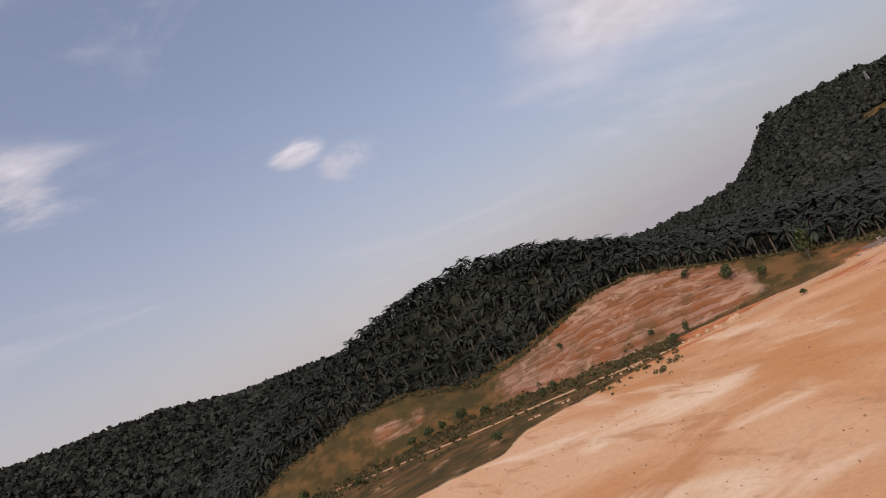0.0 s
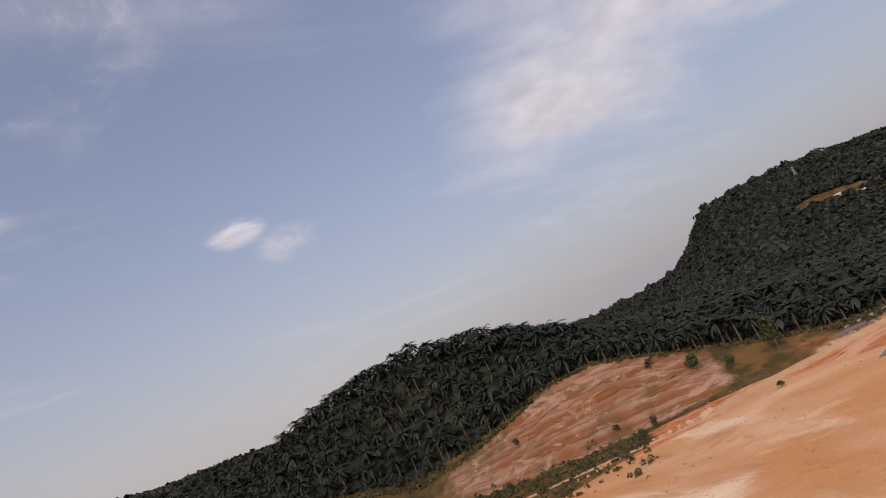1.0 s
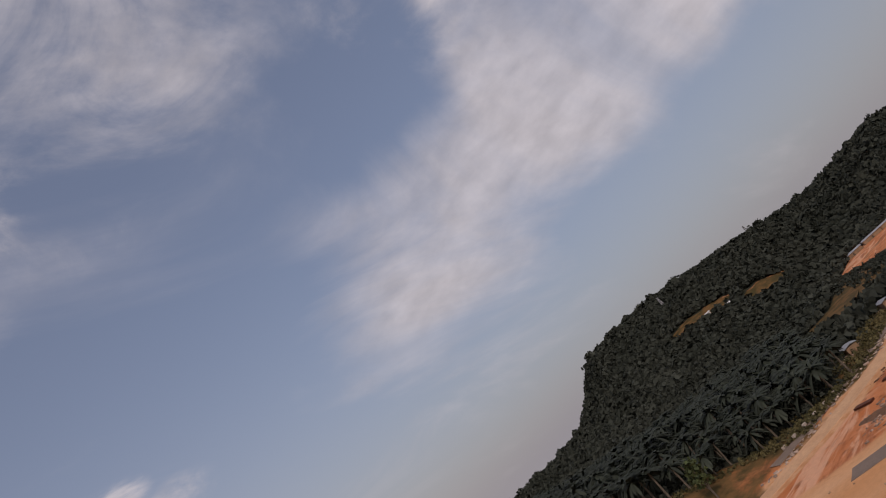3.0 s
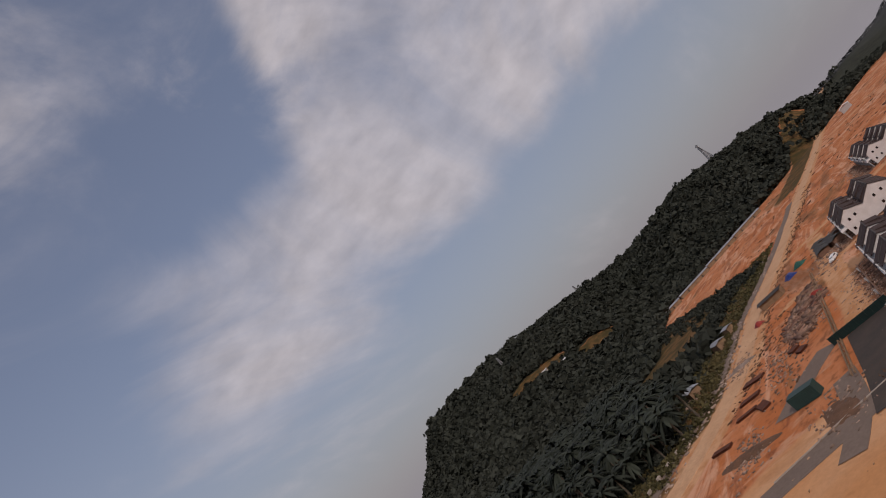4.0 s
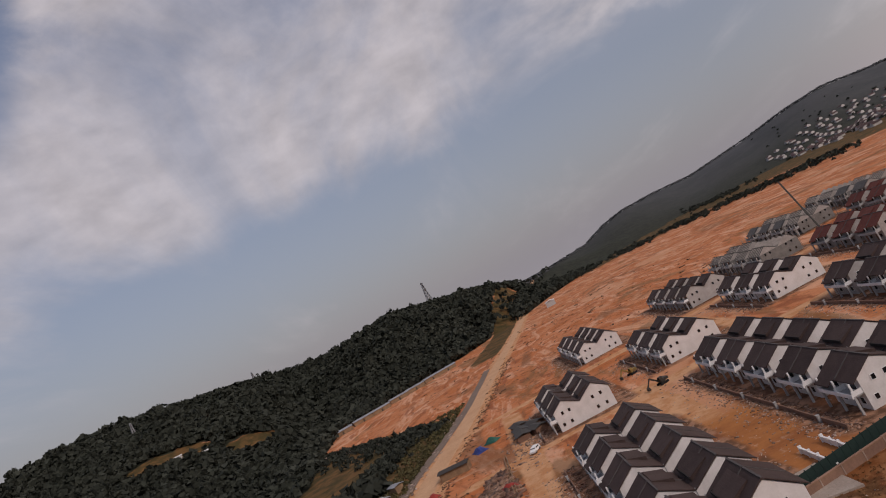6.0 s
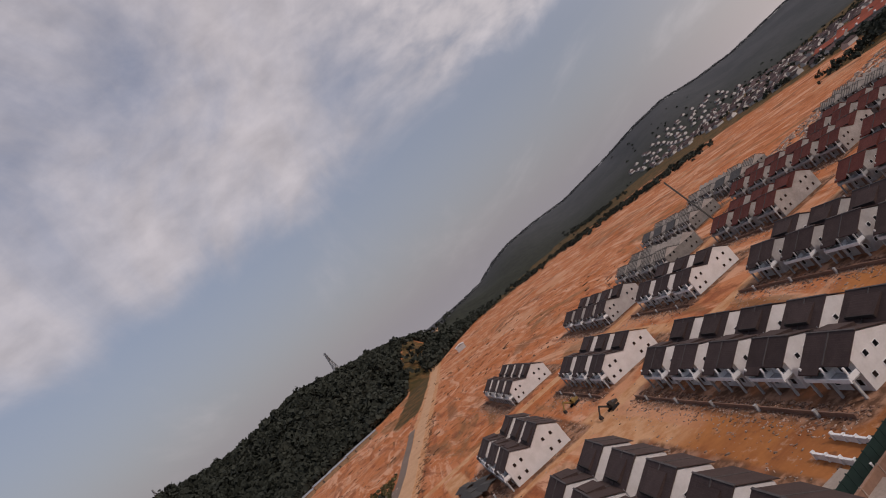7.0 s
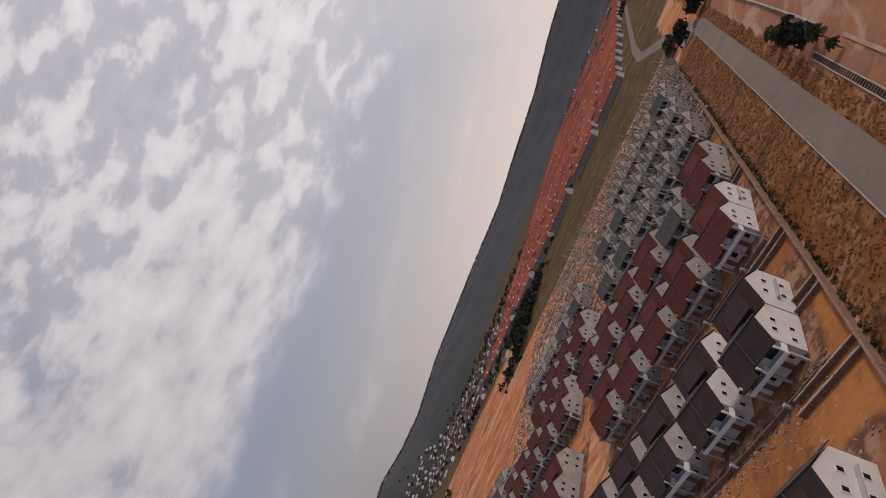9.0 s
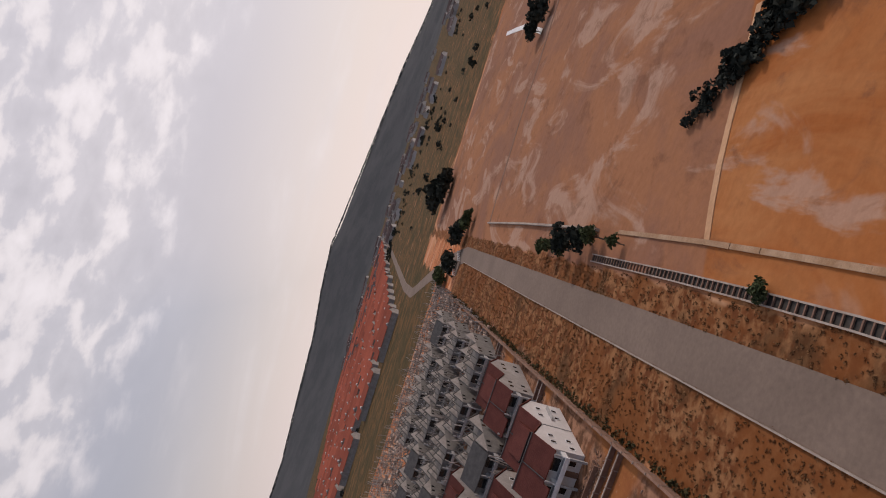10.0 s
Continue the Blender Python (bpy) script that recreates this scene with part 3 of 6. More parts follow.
def zones(x, y):
    """How much each kind of ground cover has of a place."""
    r, az = np.hypot(x, y), np.degrees(np.arctan2(y, x))
    dx, dy = x - C0[0], y - C0[1]
    rn, an = np.hypot(dx, dy), np.degrees(np.arctan2(dy, dx))
    foot = np.interp(an, NEAR_AZ, NEAR_FOOT)
    rb = np.interp(az, RIDGE_AZ, RIDGE_B)
    sand = smooth(-5, 5, track_y(x) - 6 - y) * (1 - smooth(66, 90, x + 0.25 * (y - 40))) * smooth(-150, -110, y + 0.2 * x)
    clay = smooth(-5, 1, ROAD_MID(y) - 9 - x) * smooth(26, 54, -y + 9 * folds(x, y, 26)) * (1 - smooth(420, 480, -y))
    verge = smooth(-1, 1, WALL_LINE(y) - x) * smooth(-1, 1, x - ROAD_MID(y)) * smooth(-6, 0, -y) * (1 - smooth(290, 310, -y))
    verge = np.maximum(verge, smooth(60, 66, x) * (1 - smooth(104, 108, x)) * smooth(-34, -30, y) * (1 - smooth(2, 5, y)))
    verge = np.maximum(verge, smooth(0, 3, ROAD_MID(y) - x) * (1 - smooth(7, 9, ROAD_MID(y) - x)) * smooth(30, 50, -y) * 0.8)
    edge = np.interp(an, [40, 44, 47, 53, 58, 65, 68, 75, 90], [262, 236, 214, 201, 194, 189, 170, 172, 176])
    grass = smooth(edge - 4, edge + 6, rn) * (1 - smooth(foot + 1, foot + 4, rn)) * smooth(46, 50, an) * (1 - smooth(92, 98, an)) * 0.68
    grass = np.maximum(grass, smooth(foot + 20, foot + 26, rn) * smooth(20, 30, an) * (1 - smooth(88, 95, an)))
    grass = np.maximum(grass, smooth(foot - 8, foot, rn) * smooth(66, 69, an) * 0.62)
    grass = np.maximum(grass, smooth(foot, foot + 10, rn) * (smooth(26, 30, an) * (1 - smooth(40, 46, an)) * 0.62))
    north = smooth(3, 9, y - track_y(x)) * smooth(100, 150, x) * (1 - smooth(400, 480, x)) * smooth(-5, 5, y - 20 - 0.724 * (x - 296))
    grass = np.maximum(grass, north * 0.9)
    field = smooth(128, 146, x + 0.17 * (y + 300)) * smooth(348, 362, -y) * (1 - smooth(500, 530, -y)) * (1 - smooth(400, 440, x))
    grass = np.maximum(grass, field)
    grass = np.maximum(grass, smooth(880, 1080, r) * 0.75 * (1 - smooth(-12, 0, az)))
    grass = np.maximum(grass, smooth(425, 470, -y) * 0.66)
    grass = np.maximum(grass, smooth(300, 400, -x) * 0.8)
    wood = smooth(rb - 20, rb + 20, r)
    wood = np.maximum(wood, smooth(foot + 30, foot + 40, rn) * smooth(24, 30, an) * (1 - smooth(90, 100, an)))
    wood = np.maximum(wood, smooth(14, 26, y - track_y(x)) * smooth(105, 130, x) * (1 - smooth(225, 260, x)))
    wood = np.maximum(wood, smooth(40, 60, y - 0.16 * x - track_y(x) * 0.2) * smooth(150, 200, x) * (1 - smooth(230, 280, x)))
    face = smooth(foot - 2, foot + 2, rn) * (1 - smooth(foot + 22, foot + 27, rn)) * smooth(36, 47, an) * (1 - smooth(61, 68, an))
    face = np.maximum(face, smooth(foot + 3, foot + 9, rn) * (1 - smooth(foot + 14, foot + 22, rn)) * smooth(70, 73, an) * (1 - smooth(76, 80, an)) * 0.58)
    grass = np.maximum(grass, 0.95 * smooth(foot - 10, foot - 3, rn) * smooth(30, 38, an) * (1 - smooth(88, 95, an)))
    clear = clearing(x, y)
    up = y - track_y(x)
    slope = smooth(4, 9, up) * (1 - smooth(26, 40, up)) * smooth(440, 520, x) * (1 - smooth(930, 1000, x))
    wood = wood * (1 - slope)
    grass = np.maximum(grass, slope * 0.85)
    wood = wood * (1 - clear)
    grass = np.maximum(grass * (1 - clear), clear * 0.88)
    lane = 1 - smooth(3.0, 8.0, np.abs(y - track_y(x)) * np.where(x > 170, 0.72, 0.66))
    lane = lane * smooth(35, 50, x)
    for ly, lx0, lx1 in ((-29, 105, 185), (-66, 112, 245), (-101, 118, 250), (5, 112, 240)):
        lane = np.maximum(lane, 0.8 * (1 - smooth(2.0, 5.5, np.abs(y - ly))) * smooth(lx0 - 8, lx0, x) * (1 - smooth(lx1, lx1 + 8, x)))
    for lx in (178, 249):
        lane = np.maximum(lane, 0.85 * (1 - smooth(2.0, 5.5, np.abs(x - lx + 0.03 * y))) * smooth(-225, -205, y) * (1 - smooth(20, 32, y)))
    bench = np.clip((rn - foot) / 24, 0, 1)
    pale = smooth(330, 470, x) * (1 - smooth(900, 1100, x)) * smooth(-420, -300, y) * 0.40
    plot = 0
    for y0, x0, n, style in ROWS_OF_HOUSES:
        along = smooth(x0 - 6, x0 - 2, x) * (1 - smooth(x0 + PITCH * n - 3, x0 + PITCH * n + 3, x))
        plot = np.maximum(plot, along * smooth(y0 - 25, y0 - 22, y) * (1 - smooth(y0 + 3.6, y0 + 8, y)) * 0.85)
    yard = smooth(-1, 1, x - WALL_LINE(y)) * (1 - smooth(118, 160, x)) * smooth(-300, -285, y) * (1 - smooth(-20, -8, y)) * 0.95
    # the haze colour's share of the wooded ground grows with distance
    return {"plot": plot, "yard": yard, "bench": bench, "pale": pale, "lane": lane, "woodhaze": wood * smooth(950, 2250, r), "rust": clay * smooth(-111, -106, y - 0.377 * (x - 77.4)), "cut": face, "sand": sand, "clay": clay, "dry": verge, "grass": grass, "wood": wood}


def spaced(spans):
    out = [spans[0][0]]
    for a, b, d in spans:
        n = max(1, int(round((b - a) / d)))
        out += list(np.linspace(a, b, n + 1)[1:])
    return np.array(out)


def build_ground():
    xs = spaced([(-4700, -1500, 200), (-1500, -400, 60), (-400, -140, 12), (-140, 130, 2.2), (130, 320, 4), (320, 1000, 10), (1000, 2600, 40), (2600, 4700, 200)])
    ys = spaced([(-4700, -2600, 200), (-2600, -900, 40), (-900, -320, 10), (-320, -60, 3.5), (-60, 240, 2.2), (240, 700, 8), (700, 1500, 25), (1500, 4700, 200)])
    gx, gy = np.meshgrid(xs, ys)
    x, y = gx.ravel(), gy.ravel()
    z = land(x, y)
    nx, ny = len(xs), len(ys)
    i = (np.arange(ny - 1)[:, None] * nx + np.arange(nx - 1)[None]).ravel()
    me = mesh_arrays("ground", np.stack([x, y, z], 1), np.stack([i, i + 1, i + nx + 1, i + nx], 1), M_GROUND)
    for name, v in zones(x, y).items():
        me.attributes.new(name, "FLOAT", "POINT").data.foreach_set("value", v.astype(np.float32))
    me.polygons.foreach_set("use_smooth", np.ones(len(i), bool))
    ob = new("ground", me)
    return tagged(ob, "orange bare earth, pale sand and dry grass", "ground", kind="structure")


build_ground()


def ribbon(points, width, lift=0.06, step=4.0, camber=0.0):
    """A strip of paving that follows the ground along a line."""
    pts = [Vector((*p, 0)) for p in points]
    line = []
    for a, b in zip(pts, pts[1:]):
        n = max(1, int((b - a).length / step))
        line += [a.lerp(b, k / n) for k in range(n)]
    line.append(pts[-1])
    for _ in range(3):
        line = [line[0]] + [(line[k - 1] + line[k] * 2 + line[k + 1]) / 4 for k in range(1, len(line) - 1)] + [line[-1]]
    bm = bmesh.new()
    rows = []
    for k, p in enumerate(line):
        d = (line[min(k + 1, len(line) - 1)] - line[max(k - 1, 0)]).normalized()
        s = Vector((-d.y, d.x, 0))
        row = []
        for f in (-1, -0.5, 0, 0.5, 1):
            q = p + s * f * width / 2
            row.append(bm.verts.new((q.x, q.y, land_at(q.x, q.y) + lift)))
        for f in (1, -1):
            q = p + s * f * width / 2
            row.append(bm.verts.new((q.x, q.y, land_at(q.x, q.y) - 0.3)))
        rows.append(row)
    for a, b in zip(rows, rows[1:]):
        for j in range(7):
            k = (j + 1) % 7
            bm.faces.new((a[k], a[j], b[j], b[k]))
    return bm


def road(name, points, width, mat, label, lift=0.06):
    return tagged(part(name, ribbon(points, width, lift), mat), label, "road", kind="structure")


road("road", [(ROAD_MID(y), y) for y in (40, 0, -57, -140, -220, -292)], 6.4, M_ROAD, "grey concrete access road beside the dry verge", 0.10)
road("road", [(45, 87), (18, 112), (-11, 143), (-48, 179), (-70, 204)], 2.6, M_DIRTROAD, "pale footpath through the scrub", 0.10)
road("road", MAIN, 7.6, M_DIRTROAD, "pale beaten dirt haul track past the houses", 0.08)

# ---- houses ----
HOUSE_X, EAVE, F_RIDGE, R_RIDGE = 9.8, 5.5, 8.1, 8.6


def window(house, x, y, z, w, h, axis, side, plain=False):
    """A window in a wall: frame round a dark pane. axis: the wall's normal; side: which way it looks."""
    fr, pane = bmesh.new(), bmesh.new()
    t = 0.09
    if axis == "x":
        o = x + 0.02 * side
        a, b = min(o, o + 0.07 * side), max(o, o + 0.07 * side)
        for y0, y1, z0, z1 in ((y - w / 2, y + w / 2, z, z + t), (y - w / 2, y + w / 2, z + h - t, z + h), (y - w / 2, y - w / 2 + t, z + t, z + h - t), (y + w / 2 - t, y + w / 2, z + t, z + h - t)):
            box(fr, a, b, y0, y1, z0, z1)
        box(pane, min(x, x + 0.05 * side), max(x, x + 0.05 * side), y - w / 2 + t, y + w / 2 - t, z + t, z + h - t)
    else:
        a, b = y + 0.02, y + 0.09
        for x0, x1, z0, z1 in ((x - w / 2, x + w / 2, z, z + t), (x - w / 2, x + w / 2, z + h - t, z + h), (x - w / 2, x - w / 2 + t, z + t, z + h - t), (x + w / 2 - t, x + w / 2, z + t, z + h - t)):
            box(fr, x0, x1, a, b, z0, z1)
        box(pane, x - w / 2 + t, x + w / 2 - t, y, y + 0.05, z + t, z + h - t)
    if plain:
        fr.free()
        part("window", pane, M_GLASS, house)
        return
    win = part("window", fr, M_TRIM, house)
    part("pane", pane, M_GLASS, win, "dark glass pane")


def house(style, label, group, plain=False, stage=0):
    """A pair of two-storey dwellings under two ridges, its balconies towards +y, its base at the front corner."""
    wall, roof = {"dark": (M_WHITE, M_ROOF), "shade": (M_OFFWHITE, M_ROOF), "red": (M_CREAM, M_RED), "maroon": (M_WHITE, M_RED), "raw": (M_GREYWALL, M_RAW)}[style]
    h = thing("house", pose(0, 0, 0), label, "house", group)
    L = HOUSE_X
    # depth stations: porch line 0, front wall, front ridge, valley, rear ridge, rear wall
    fw, fr, va, rr, rw = -1.6, -4.9, -9.4, -14.1, -18.0
    vz = 5.6
    body = [(rw, 0), (fw, 0), (fw, EAVE + 0.15), (fr, F_RIDGE - 0.2), (va, vz - 0.2), (rr, R_RIDGE - 0.2), (rw, EAVE + 0.2)]
    bm = bmesh.new()
    if style == "raw":
        box(bm, 0, L, rw, fw, 0, EAVE)
        for gx in (0.0, L / 2 - 0.1, L - 0.2):
            for prof in ([(va + 0.1, EAVE + 0.004), (fw, EAVE + 0.004), (fr, F_RIDGE - 0.2)], [(rw, EAVE + 0.004), (va - 0.1, EAVE + 0.004), (rr, R_RIDGE - 0.2)]):
                gb = bmesh.new()
                prism(gb, prof, gx, gx + 0.2)
                part("gable", gb, M_CREAM, h)
    else:
        prism(bm, body, 0, L)
    part("wall", bm, wall, h)

    def slope_roof(name, y0, z0, yr, zr, y1, z1, x0, x1):
        bm = bmesh.new()
        t = 0.16
        prism(bm, [(y0, z0), (y0, z0 + t), (yr, zr + t), (y1, z1 + t), (y1, z1), (yr, zr)][::1] if y0 > y1 else [], x0, x1)
        return part(name, bm, roof, h)

    if style == "raw":
        bays = ((fw + 0.6, EAVE - 0.2, fr, F_RIDGE, va, vz), (va, vz, rr, R_RIDGE, rw - 0.6, EAVE))
        for y0, z0, yr, zr, y1, z1 in (bays, bays[1:], bays[:1])[stage]:
            for k in range(7):
                x = L * k / 6
                bm = bmesh.new()
                prism(bm, [(y0, z0), (y0, z0 + 0.26), (yr, zr + 0.26), (y1, z1 + 0.26), (y1, z1), (yr, zr)], x - 0.08, x + 0.08)
                part("rafter", bm, M_RAW, h)
        if stage == 1:
            slope_roof("roof", fw + 0.7, EAVE - 0.2, fr, F_RIDGE, va + 0.02, vz, 0.3, L - 0.3)
        if stage == 2:
            for x in (1.0, 3.2, 7.0, 9.0):
                part("scaffold_pole", boxes((x, x + 0.09, rw - 0.9, rw - 0.8, -0.2, 7.6 + 0.2 * x)), M_PLANK, h)
            part("formwork", boxes((0.4, L - 0.4, rw + 0.6, va - 0.8, EAVE + 0.01, EAVE + 0.16)), M_PLANK, h, "timber formwork deck")
    else:
        slope_roof("roof", fw + 0.9, EAVE - 0.35, fr, F_RIDGE, va + 0.02, vz, -0.2, L + 0.2)
        slope_roof("roof", va - 0.02, vz, rr, R_RIDGE, rw - 0.7, EAVE - 0.1, -0.2, L + 0.2)
        # the roof runs lower over the porch of one dwelling
        bm = bmesh.new()
        ye, k = fw + 0.88, (F_RIDGE - EAVE + 0.35) / (fw + 0.9 - fr)
        prism(bm, [(ye, EAVE - 0.35), (ye, EAVE - 0.15), (0.35, EAVE - 0.15 - k * (0.35 - ye)), (0.35, EAVE - 0.35 - k * (0.35 - ye))], L * 0.58, L + 0.2)
        bmesh.ops.recalc_face_normals(bm, faces=bm.faces)
        part("porch_roof", bm, roof, h)
        # shallow dormer roof out of the rear slope, and a lower one behind the front ridge
        xa, xb, yf, zf = L * 0.22, L * 0.80, va - 0.5, vz + 1.15
        bm = bmesh.new()
        prism(bm, [(yf, zf - 0.9), (yf, zf), (rr + 1.0, R_RIDGE - 0.25), (rr + 1.0, R_RIDGE - 1.2)], xa, xb)
        bmesh.ops.recalc_face_normals(bm, faces=bm.faces)
        dormer = part("dormer", bm, roof, h)
        # the shadow below the dormer's edge, painted as a dark strip
        part("fascia", boxes((xa - 0.12, xb + 0.12, yf + 0.003, yf + 0.16, zf - 0.42, zf + 0.12)), M_FLASH_SHADE, dormer, "fascia strip darkened as the dormer's edge shadow")
        part("flashing", boxes((xb + 0.003, xb + 0.15, va - 2.4, yf, zf - 0.5, zf + 0.16)), M_FLASH_SHADE, dormer)
        bm = bmesh.new()
        prism(bm, [(fr - 0.4, F_RIDGE - 0.3), (fr - 0.4, F_RIDGE + 0.1), (va + 1.2, vz + 1.5), (va + 1.2, vz + 0.2)], L * 0.42, L * 0.98)
        bmesh.ops.recalc_face_normals(bm, faces=bm.faces)
        part("flat_roof", bm, roof, h)
        for y, z in ((fr, F_RIDGE), (rr, R_RIDGE)):
            part("ridge_capping", boxes((-0.22, L + 0.22, y - 0.14, y + 0.14, z + 0.10, z + 0.24)), M_CAP, h)
        # party wall between the two dwellings, a low upstand on the roof
        bm = bmesh.new()
        prism(bm, [(fw + 0.8, EAVE - 0.1), (fw + 0.8, EAVE + 0.12), (fr, F_RIDGE + 0.34), (va, vz + 0.34), (va, vz), (fr, F_RIDGE)], L / 2 - 0.07, L / 2 + 0.07)
        prism(bm, [(va, vz), (va, vz + 0.34), (rr, R_RIDGE + 0.34), (rw - 0.5, EAVE + 0.3), (rw - 0.5, EAVE), (rr, R_RIDGE)], L / 2 - 0.07, L / 2 + 0.07)
        part("party_wall", bm, M_CAP, h)
    # porch: balcony slab, rails, columns
    part("balcony", boxes((0.2, L - 0.2, fw, 0.25, 3.05, 3.3)), M_SLAB, h, "concrete balcony floor")
    part("parapet", boxes((0.1, L - 0.1, 0.1, 0.28, 3.02, 3.72)), M_TRIM if style in ("dark", "shade", "maroon") else M_SLAB, h)
    for x in (0.1, L / 2 - 0.08, L - 0.28):
        part("railing", boxes((x, x + 0.18, fw, 0.1, 3.3, 4.15)), M_TRIM if style in ("dark", "shade", "maroon") else M_SLAB, h)
    for x in (0.3, L / 2, L - 0.3):
        part("column", boxes((x - 0.17, x + 0.17, -0.25, 0.09, -0.3, 3.05)), M_SLAB, h)
        part("column", boxes((x - 0.13, x + 0.13, -0.35, -0.09, 3.72 if x != L / 2 else 3.3, EAVE - 0.1)), M_TRIM if style == "dark" else M_SLAB, h)
    for x in (L * 0.25, L * 0.75):
        window(h, x, fw, 3.4, 2.4, 2.0, "y", 1, plain)
        window(h, x - 0.9, fw, 0.9, 1.3, 1.3, "y", 1, plain)
        part("door", boxes((x + 0.5, x + 1.5, fw, fw + 0.06, 0.05, 2.15)), M_BROWN, h, "brown timber door")
    for side, x in ((-1, 0.0), (1, L))[: 1 if plain else 2]:
        for y, z in ((fr + 1.0, 4.3), (fr - 1.0, 4.3), (fr - 0.4, 1.3), (rr + 1.2, 4.4), (rr - 1.2, 4.4), (rr + 1.0, 1.3), (rr - 1.6, 1.3), (fr + 1.9, 1.3)):
            window(h, x, y, z, 0.85, 1.05, "x", side, plain)
    if not plain:
        for side, x in ((-1, 0.0), (1, L)):
            a, b = (x - 0.7, x - 0.003) if side < 0 else (x + 0.003, x + 0.7)
            part("canopy", boxes((a, b, rr - 2.2, rr + 2.2, 3.05, 3.2)), M_SLAB, h)
            part("downpipe", boxes((x + 0.02 * side - 0.06, x + 0.02 * side + 0.06 + 0.06 * side, va - 0.06, va + 0.06, 0.1, 6.0)), M_STEEL, h)
    return h


LABELS = {"dark": "white two-storey house pair with dark tiled roofs", "shade": "grey-plastered house pair with dark tiled roofs",
          "maroon": "white two-storey house pair with maroon tiled roofs",
          "red": "unfinished house pair with maroon tiled roofs", "raw": "bare concrete house pair without roof tiles"}


def build_houses():
    made = {}
    for y0, x0, n, style in ROWS_OF_HOUSES:
        for k in range(n):
            m = pose(x0 + PITCH * k, y0, 0) @ Matrix.Diagonal((0.97, 1.0, 0.95, 1.0))
            stage = (0, 2, 1, 0, 2, 1, 1)[(3 * k + int(-y0)) % 7] if style == "raw" else 0
            key = (style, y0 < -120 or x0 > 180, stage)
            if key not in made:
                made[key] = house(style, LABELS[style], "houses of the new estate", key[1], stage)
                made[key].matrix_basis = m
            else:
                copy_thing(made[key], m)


build_houses()


# ---- palms and woods ----
def leaf_cloud(name, centres, radii, per, leaf, mat, seed, flat=0.8, loose=0.7):
    """Crowns of many small leaf tufts round each centre, denser on the outside, joined into one mesh."""
    rng = np.random.RandomState(seed)
    n = len(centres)
    d = rng.normal(size=(n, per, 3))
    d /= np.linalg.norm(d, axis=2, keepdims=True)
    d[:, :, 2] = np.abs(d[:, :, 2]) * 1.1 - 0.35
    lump = 1 + 0.25 * np.sin(d[:, :, :1] * 5 + rng.uniform(0, 6, (n, 1, 1))) + 0.2 * np.sin(d[:, :, 1:2] * 6 + rng.uniform(0, 6, (n, 1, 1)))
    p = centres[:, None] + d * lump * radii[:, None, None] * rng.uniform(0.7, 1.0, (n, per, 1)) * (1, 1, flat)
    u = rng.normal(size=(n, per, 3))
    nrm = d + loose * rng.normal(size=d.shape) + (0, 0, 0.7 - loose)
    u -= nrm * (u * nrm).sum(2, keepdims=True) / (nrm * nrm).sum(2, keepdims=True)
    u /= np.linalg.norm(u, axis=2, keepdims=True)
    v = np.cross(nrm, u)
    v /= np.linalg.norm(v, axis=2, keepdims=True)
    s = (leaf * radii)[:, None, None] * rng.uniform(0.6, 1.3, (n, per, 1))
    q = np.stack([p - u * s - v * s * 0.6, p + u * s - v * s * 0.6, p + u * s * 0.5 + v * s, p - u * s * 0.5 + v * s], 2).reshape(-1, 3)
    f = np.arange(len(q)).reshape(-1, 4)
    return mesh_arrays(name, q, f, mat)


def palm_crown(rng, n=30, length=5.6):
    """Arching fronds, each a ribbed blade with a drooping tip."""
    vs, fs = [], []
    for k in range(n):
        a = k * 2.399 + rng.uniform(-0.2, 0.2)
        lift = rng.uniform(-0.35, 1.15)
        ln = length * rng.uniform(0.8, 1.1)
        w = 0.62
        prev = None
        for j in range(6):
            u = j / 5
            out = ln * (u * math.cos(lift * (1 - 0.4 * u)))
            up = ln * (u * math.sin(lift) - 0.62 * u * u)
            hw = w * (0.25 + 1.5 * u) * (1 - u) ** 0.5 + 0.04
            c, s = math.cos(a), math.sin(a)
            base = len(vs)
            vs += [(out * c - hw * s, out * s + hw * c, up - 0.35 * hw), (out * c, out * s, up), (out * c + hw * s, out * s - hw * c, up - 0.35 * hw)]
            if prev is not None:
                fs += [(prev, prev + 1, base + 1, base), (prev + 1, prev + 2, base + 2, base + 1)]
            prev = base
    return np.array(vs), np.array(fs)


def palm_trunk(height):
    bm = bmesh.new()
    rings = []
    for j in range(5):
        u = j / 4
        r = 0.38 - 0.12 * u
        rings.append([bm.verts.new((r * math.cos(a) + 0.3 * u * u, r * math.sin(a), height * u - 0.5 * (1 - u))) for a in np.linspace(0, 6.283, 8)[:-1]])
    for a, b in zip(rings, rings[1:]):
        for i in range(7):
            j = (i + 1) % 7
            bm.faces.new((a[i], a[j], b[j], b[i]))
    return bm


